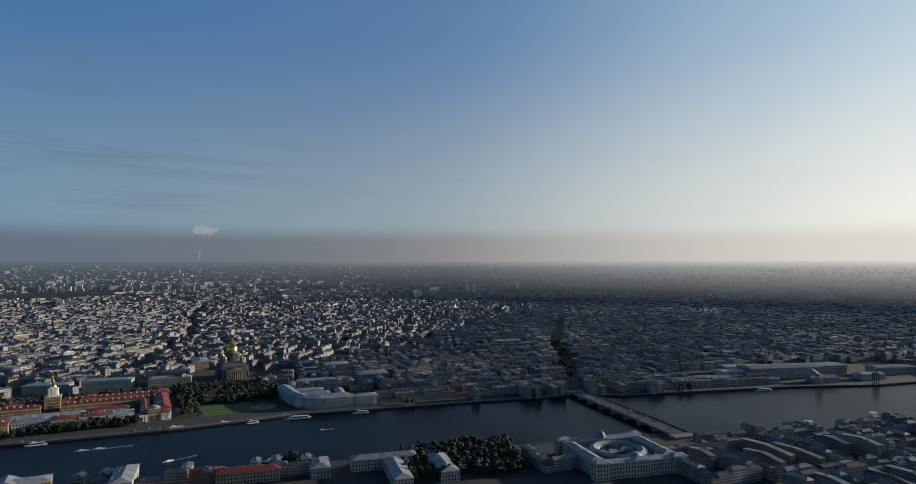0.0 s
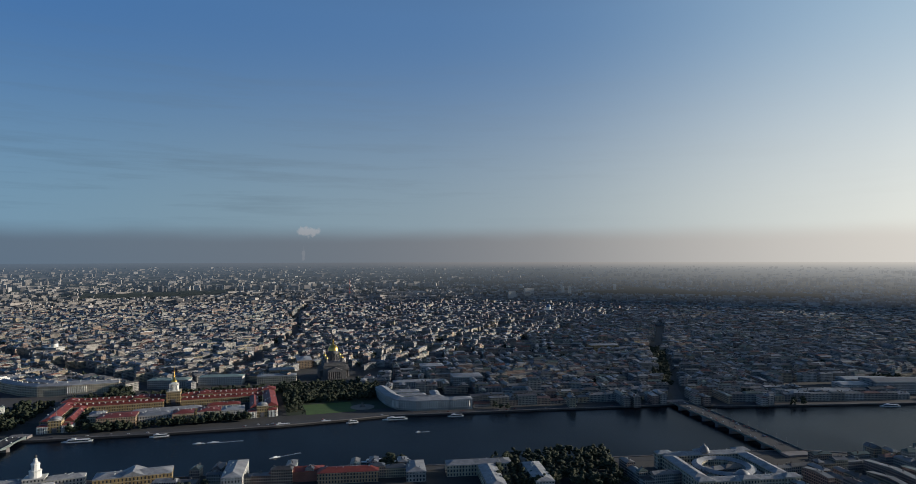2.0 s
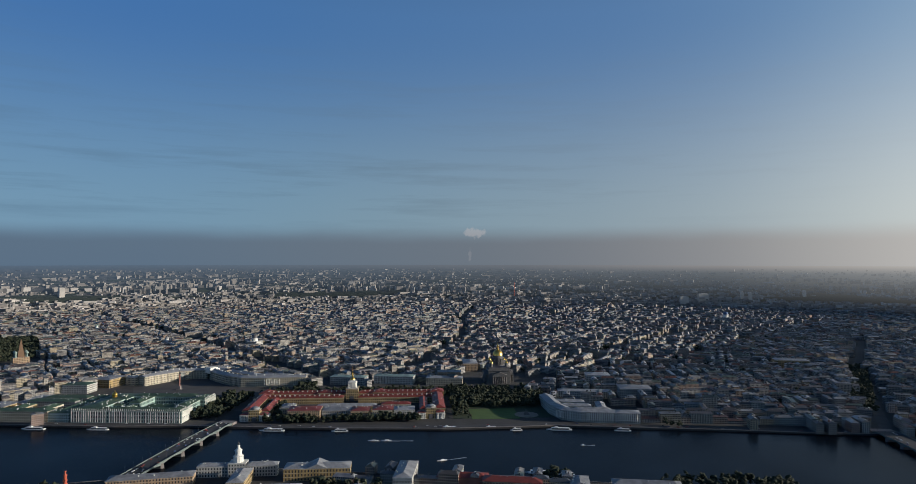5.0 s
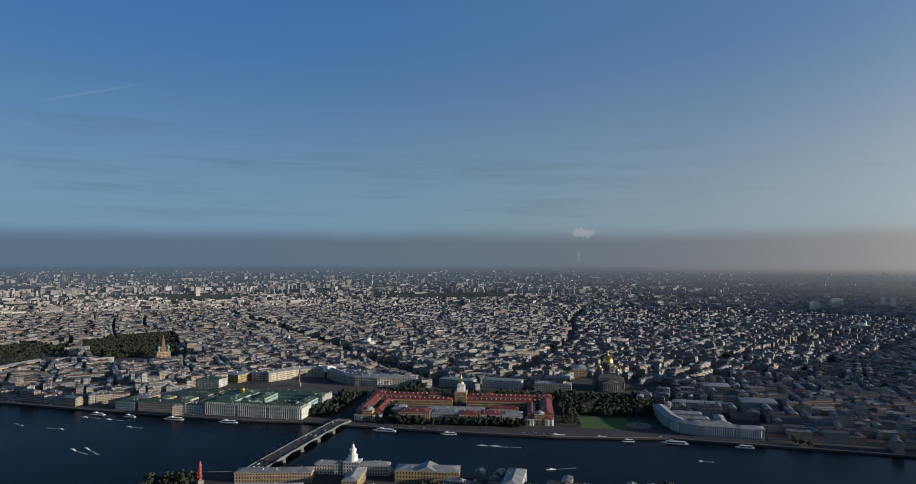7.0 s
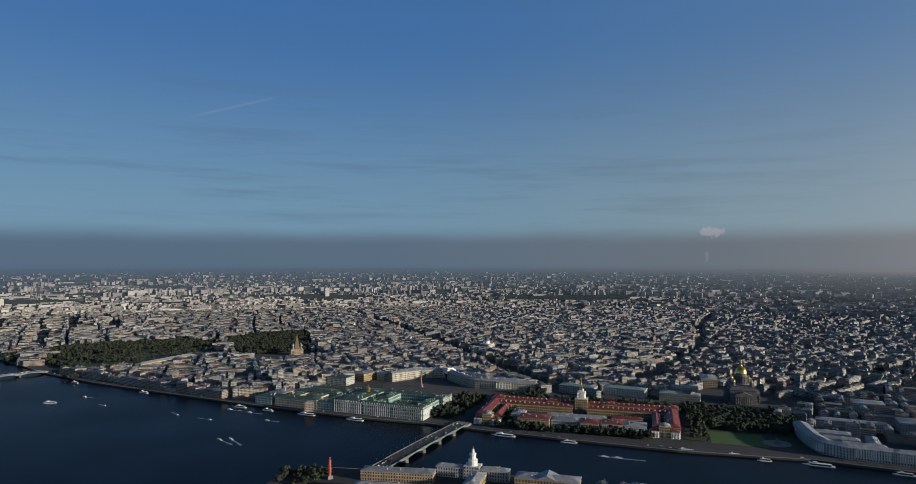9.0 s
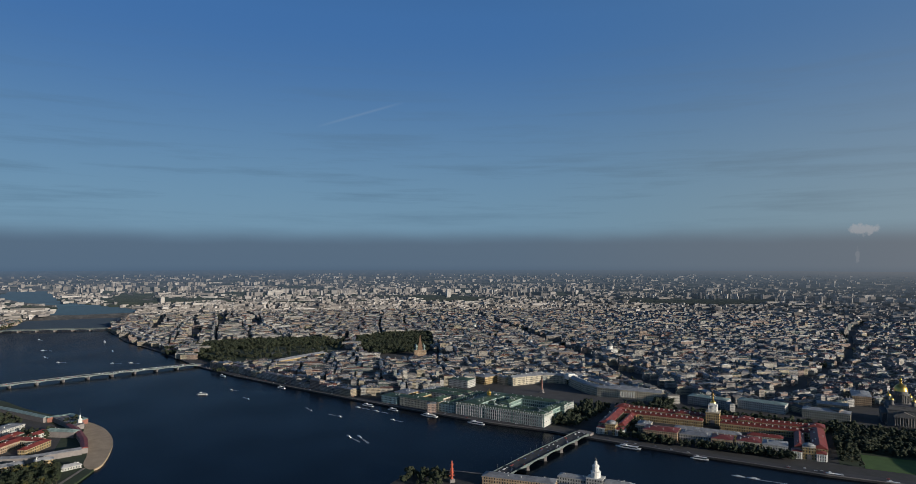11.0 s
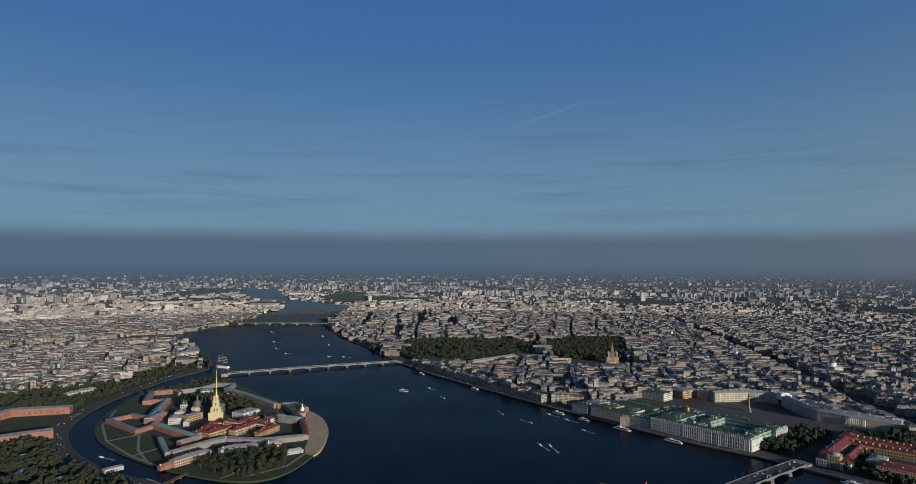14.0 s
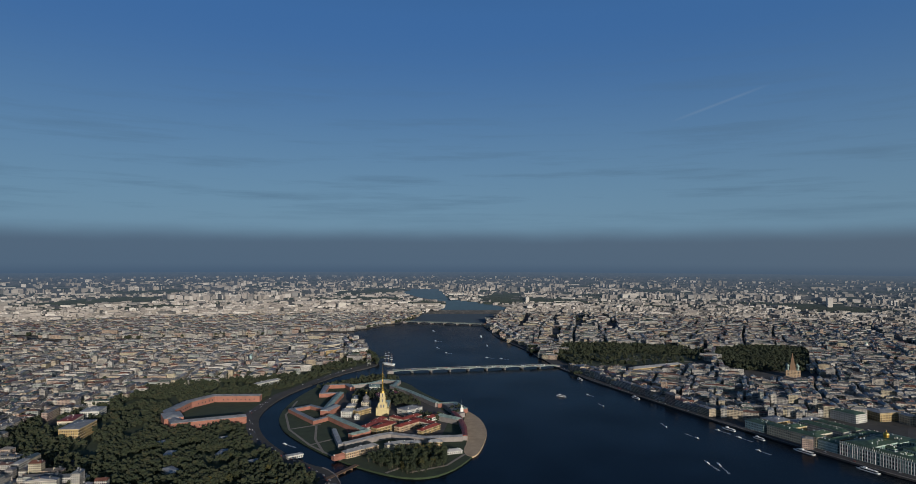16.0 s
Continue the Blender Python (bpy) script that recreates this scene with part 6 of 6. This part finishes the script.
# ---- shipyard ----
for x, y, a, b, h, tn, wl, rf, lab in ((-1500, -1010, 190, 60, 26, 24, "grey_front", "dark_roof", "huge dark shipyard hall with sheet roof"), (-1610, -1100, 120, 46, 20, 24, "grey_front", "grey_roof", "grey shipyard hall with sheet roof"),
                                       (-1380, -960, 60, 40, 18, 24, "pale", "light_roof", "pale workshop with light roof"), (-1700, -1030, 60, 30, 14, 24, "pale", "light_roof", "low pale dock shed"),
                                       (-1420, -1050, 110, 40, 17, 24, "grey_front", "light_roof", "long grey workshop with pale roof"), (-1580, -960, 70, 26, 12, 24, "grey_front", "dark_roof", "dark slipway shed by the water"),
                                       (-1330, -880, 80, 34, 15, 24, "cream", "grey_roof", "cream works office with grey roof"), (-1780, -1130, 110, 40, 18, 24, "grey_front", "dark_roof", "dark plating shop with sheet roof")):
    hall("shipyard_hall", x, y, a, b, h, 3, tn, wl, rf, lab, "hall", "shipyard halls", stacks=0, hip=0.1)
for x, y, tn in ((-1560, -905, 40), (-1690, -960, 100)):
    cr = thing("dock_crane", x, y, GROUND, radians(tn), "tall dark portal crane on the dock", "crane")
    for sx in (-4, 4):
        for sy in (-4, 4):
            q = Shape()
            q.prism(rect(sx, sy, 1.2, 1.2), 0, 22)
            part("leg", q, M["iron"], cr)
    q = Shape()
    q.box(0, 0, 22, 11, 11, 5)
    part("cab", q, M["steel"], cr)
    q = Shape()
    q.solid([(0, -1, 26), (0, 1, 26), (0, 0, 29), (34, 0, 46)], [(0, 1, 3), (1, 2, 3), (2, 0, 3), (0, 2, 1)])
    part("jib", q, M["iron"], cr)
for x, y, tn, ln, lab in ((-1420, -500, 26, 70, "dark moored cargo barge at the quay"), (-1545, -590, 36, 90, "grey moored ship with white superstructure")):
    sh = thing("moored_ship", x, y, 0, radians(tn), lab, "ship")
    q = Shape()
    q.prism([(-ln / 2, -6), (ln * 0.35, -6), (ln / 2, 0), (ln * 0.35, 6), (-ln / 2, 6)], -1, 5, 0, True, True, 1.03)
    part("hull", q, M["iron"], sh)
    q = Shape()
    q.box(-ln * 0.32, 0, 5, 12, 9, 8)
    part("superstructure", q, M["hull"], sh)

# ---- cars ----
car_rng = random.Random(12)
car_paints = [plain("car_paint", c, 0.3, grain=0.05) for c in ((0.6, 0.6, 0.6), (0.05, 0.05, 0.055), (0.3, 0.3, 0.32), (0.75, 0.75, 0.74), (0.3, 0.04, 0.03), (0.06, 0.09, 0.2))]


def car_meshes(mat):
    s = Shape()
    s.prism(rect(0, 0, 4.5, 1.85), 0.35, 0.95, 0, True, True, 0.98)
    s.prism(rect(-0.2, 0, 2.6, 1.7), 0.9, 1.5, 0, True, False, 0.8)
    body = s.mesh("body", mat)
    g = Shape()
    g.prism(rect(-0.2, 0, 2.64, 1.74), 0.98, 1.36, 0, False, False, 0.86)
    wheels = Shape()
    for x in (-1.4, 1.4):
        wheels.box(x, 0, 0, 0.65, 1.9, 0.65, 0, 0, 0.8)
    return body, g.mesh("glazing", M["glass"]), wheels.mesh("undercarriage", M["iron"])


CARS = [car_meshes(p) for p in car_paints]


def car(x, y, z, turn):
    body, glass, wheels = car_rng.choice(CARS)
    t = thing("car", x, y, z, turn, "small parked or queuing car on the road", "car", "cars")
    for nm, me in (("body", body), ("glazing", glass), ("undercarriage", wheels)):
        part(nm, me, None, t)


for (t, L, hump, width), n in zip(BRIDGES[:3], (44, 40, 84)):
    for _ in range(n):
        x, y = car_rng.uniform(4, L - 4), car_rng.choice((-0.34, -0.2, 0.2, 0.34)) * width
        p = t.matrix_world @ Vector((x, y, hump(x) + 0.02))
        car(p.x, p.y, p.z, t.matrix_world.to_euler().z)


def along(line, n, d, z):
    segs = [math.dist(a, b) for a, b in zip(line, line[1:])]
    for _ in range(n):
        k = car_rng.uniform(0, sum(segs))
        for (a, b), l in zip(zip(line, line[1:]), segs):
            if k < l:
                break
            k -= l
        tx, ty = (b[0] - a[0]) / l, (b[1] - a[1]) / l
        o = car_rng.choice(d)
        car(a[0] + tx * k - ty * o, a[1] + ty * k + tx * o, z, math.atan2(ty, tx))


along(SOUTH_SHORE[5:22], 80, (-9, -13, -18), GROUND + 0.16)
along(quay_line, 70, (-6, -2, 3), GROUND + 0.24)

# ---- trees ----
tree_rng = random.Random(33)
ICO = [(0, 0, 1), (0.894, 0, 0.447), (0.276, 0.851, 0.447), (-0.724, 0.526, 0.447), (-0.724, -0.526, 0.447), (0.276, -0.851, 0.447),
       (0.724, 0.526, -0.447), (-0.276, 0.851, -0.447), (-0.894, 0, -0.447), (-0.276, -0.851, -0.447), (0.724, -0.526, -0.447), (0, 0, -1)]
ICO_F = [(0, 1, 2), (0, 2, 3), (0, 3, 4), (0, 4, 5), (0, 5, 1), (1, 6, 2), (2, 7, 3), (3, 8, 4), (4, 9, 5), (5, 10, 1),
         (6, 7, 2), (7, 8, 3), (8, 9, 4), (9, 10, 5), (10, 6, 1), (11, 7, 6), (11, 8, 7), (11, 9, 8), (11, 10, 9), (11, 6, 10)]


def clump(shape, x, y, z, r, rng, faces=ICO_F):
    v = []
    for a, b, c in ICO:
        k = r * rng.uniform(0.6, 1.25)
        v.append((x + a * k, y + b * k, z + c * k * 0.8))
    n = len(shape.v)
    shape.v.extend(v)
    shape.f.extend(tuple(n + i for i in f) for f in faces)
    shape.uv.extend([(0.0, 0.0)] * (3 * len(faces)))
    shape.mi.extend([0] * len(faces))


def tree_meshes(seed):
    rng = random.Random(seed)
    crown, trunk = Shape(), Shape()
    h, rad = rng.uniform(13, 18), rng.uniform(4.2, 6)
    for _ in range(46):
        a, k, zz = rng.uniform(0, 6.28), math.sqrt(rng.random()), rng.uniform(0.0, 1.0)
        r = rad * k * math.sin(math.pi * (0.2 + 0.72 * zz)) ** 0.7
        clump(crown, r * math.cos(a), r * math.sin(a), h * (0.36 + 0.6 * zz), rng.uniform(0.8, 1.7), rng)
    trunk.lathe(0, 0, -0.2, [(0.55, 0), (0.38, h * 0.25), (0.25, h * 0.5), (0.08, h * 0.85)], 6)
    for _ in range(5):
        a, z0 = rng.uniform(0, 6.28), h * rng.uniform(0.25, 0.5)
        dx, dy = math.cos(a), math.sin(a)
        e = rad * 0.6
        trunk.solid([(0.2 * dy, -0.2 * dx, z0), (-0.2 * dy, 0.2 * dx, z0), (0, 0, z0 + 0.4), (dx * e, dy * e, z0 + h * 0.25)], [(0, 1, 3), (1, 2, 3), (2, 0, 3)])
    return trunk.mesh("trunk", M["bark"]), crown.mesh("crown", M["leaf"])


TREES = [tree_meshes(i) for i in range(7)]
WOOD = Shape()
count = [0]


def tree(x, y, z, own):
    if own and count[0] < 300:
        count[0] += 1
        trunk, crown = tree_rng.choice(TREES)
        t = thing("tree", x, y, z, tree_rng.uniform(0, 6.28), "broadleaf park tree with a dense dark green crown", "tree", "park trees")
        k = tree_rng.uniform(0.7, 1.15)
        t.scale = (k, k, k * tree_rng.uniform(0.9, 1.1))
        part("trunk", trunk, None, t)
        part("crown", crown, None, t)
        return
    k0 = tree_rng.uniform(0.65, 1.25)
    h, rad = 14 * k0 * tree_rng.uniform(0.85, 1.15), 5.2 * k0 * tree_rng.uniform(0.8, 1.2)
    for _ in range(11):
        a, k, zz = tree_rng.uniform(0, 6.28), math.sqrt(tree_rng.random()) * 0.8, tree_rng.random()
        r = rad * k * math.sin(math.pi * (0.25 + 0.65 * zz))
        clump(WOOD, x + r * math.cos(a), y + r * math.sin(a), z + h * (0.3 + 0.62 * zz), rad * tree_rng.uniform(0.26, 0.62), tree_rng)


def grove(poly, spacing, own=False, avoid=(), z=GROUND, gaps=-2.0):
    x0, x1 = min(p[0] for p in poly), max(p[0] for p in poly)
    y0, y1 = min(p[1] for p in poly), max(p[1] for p in poly)
    for _ in range(int((x1 - x0) * (y1 - y0) / spacing ** 2)):
        x, y = tree_rng.uniform(x0, x1), tree_rng.uniform(y0, y1)
        if noise.noise((x / 60, y / 60, 2.0)) < gaps:
            continue
        if inside(x, y, poly) and not any(inside(x, y, q) for q in avoid):
            tree(x, y, z, own)


ARSENAL = [(425, 1470), (400, 1610), (300, 1640), (190, 1625), (95, 1530), (195, 1390), (260, 1440)]
HALLS = [rect(20, 1700, 80, 54, radians(20)), rect(95, 1765, 80, 50, radians(20)), rect(180, 1780, 70, 60, radians(20)), rect(600, 1560, 100, 34, radians(-20))]
PAVILIONS = [rect(x, y, 50, 30) for x, y in ((-70, 1250), (-20, 1190), (-60, 1420), (10, 1480), (-140, 1360), (60, 1380), (-30, 1330))]
ROAD_STRIP = [(p[0], p[1]) for p in offset(quay_line, 14)] + [(p[0], p[1]) for p in offset(quay_line, -14)][::-1]
grove([(-20, 905), (-70, 950), (-60, 1010), (-20, 1050), (40, 1010), (60, 960), (60, 920)], 8.5, True)
grove([(-130, 1120), (0, 1280), (110, 1370), (150, 1400), (90, 1510), (20, 1560), (-150, 1480), (-300, 1280), (-300, 1100)], 9.5, True, PAVILIONS + [ROAD_STRIP, ARSENAL], gaps=-0.25)
grove(PARK, 7.6, False, [ARSENAL, ROAD_STRIP] + HALLS + PAVILIONS, gaps=-0.12)
grove([(-110, 1770), (120, 1930), (170, 1890), (40, 1800), (-120, 1560), (-230, 1330), (-260, 1400), (-200, 1560)], 8.5, False)
grove([(230, 1010), (330, 1040), (345, 990), (300, 975)], 10)
grove([(400, 1130), (560, 1230), (560, 1160), (430, 1050)], 9)
grove([(420, 1240), (560, 1270), (540, 1210), (430, 1200)], 9)
grove([(560, 1395), (760, 1290), (770, 1240), (730, 1200), (700, 1250), (620, 1330)], 8)
grove([(330, 948), (400, 985), (410, 960), (370, 938)], 9)
grove([adm_xy(-225, -76), adm_xy(205, -76), adm_xy(205, -20), adm_xy(-225, -20)], 8)
grove([adm_xy(-430, -80), adm_xy(-215, -80), adm_xy(-215, 100), adm_xy(-430, 100)], 8)
grove([adm_xy(-246, 100), adm_xy(-216, 100), adm_xy(-216, 190), adm_xy(-246, 190)], 9)
grove([adm_xy(-150, 188), adm_xy(150, 188), adm_xy(150, 208), adm_xy(-150, 208)], 6.5)
grove([adm_xy(128, 60), adm_xy(145, 60), adm_xy(145, 160), adm_xy(128, 160)], 8)
grove([(30, 40), (118, -66), (175, -140), (110, -160), (62, -96), (-8, 5)], 8)
grove([(55, -225), (160, -325), (120, -345), (20, -260)], 8.5)
grove([(1367, 850), (1560, 870), (1650, 850), (1690, 470), (1655, 280), (1440, 215), (1470, 480), (1390, 700)], 8.5)
grove([(1160, 470), (1195, 600), (1350, 690), (1360, 670), (1215, 585), (1180, 465)], 9)
grove([(1120, 690), (1180, 710), (1400, 790), (1390, 770), (1130, 660)], 9)
grove([(1120, 160), (1290, 180), (1620, 120), (1735, -30), (1730, -250), (1600, -230), (1340, -150), (1130, -60)], 8.5)
grove([(-960, -285), (-810, -195), (-865, -70), (-1020, -160)], 8.5)
grove([(-740, -100), (-700, -80), (-660, -100), (-700, -125)], 8)
grove([(-520, 60), (-470, 100), (-440, 130), (-480, 150), (-540, 100)], 9)
grove([(-180, 330), (-160, 400), (-200, 430), (-240, 380)], 9)
grove([(-1010, -860), (-965, -860), (-905, -1400), (-940, -1400)], 9)
grove([(-890, -1400), (-1000, -1440), (-1220, -1530), (-1225, -1600), (-1000, -1530), (-890, -1480)], 9)
grove([(-800, -800), (-860, -835), (-920, -900), (-880, -920), (-815, -860)], 9)
grove([(-1440, -1110), (-1520, -1130), (-1540, -1180), (-1450, -1170)], 9)
grove([(1260, -200), (1300, -230), (1660, -540), (1640, -580), (1480, -610), (1240, -360)], 13, gaps=-0.1)
grove([(1060, 1400), (1230, 1480), (1150, 1560), (1040, 1490)], 9)
grove([(1650, 1690), (1760, 1760), (1500, 1640), (1100, 1400), (1150, 1400)], 9)
for _ in range(1500):
    b, d = tree_rng.uniform(38, 206), math.sqrt(tree_rng.uniform(1000 ** 2, 4200 ** 2))
    x, y = polar(b, d)
    if (inside(x, y, SOUTH) or inside(x, y, PETRO) or inside(x, y, VYBORG)) and free(x, y, 0):
        for _ in range(tree_rng.randint(2, 9)):
            tree(x + tree_rng.gauss(0, 9), y + tree_rng.gauss(0, 9), GROUND, False)
# tree-filled yards and avenues north of the river
for _ in range(520):
    x, y = polar(tree_rng.uniform(36, 78), math.sqrt(tree_rng.uniform(1500 ** 2, 4250 ** 2)))
    if (inside(x, y, PETRO) or inside(x, y, VYBORG)) and free(x, y, 0):
        turn, n = tree_rng.choice((0.3, 1.87)), tree_rng.randint(4, 13)
        for k in range(n):
            tree(x + (k - n / 2) * 8 * math.cos(turn) + tree_rng.gauss(0, 3), y + (k - n / 2) * 8 * math.sin(turn) + tree_rng.gauss(0, 3), GROUND, False)
grove(FIELD, 24)
tagged(part("woodland", WOOD, M["leaves"]), "dense dark green park and courtyard trees", "trees", kind="stuff")
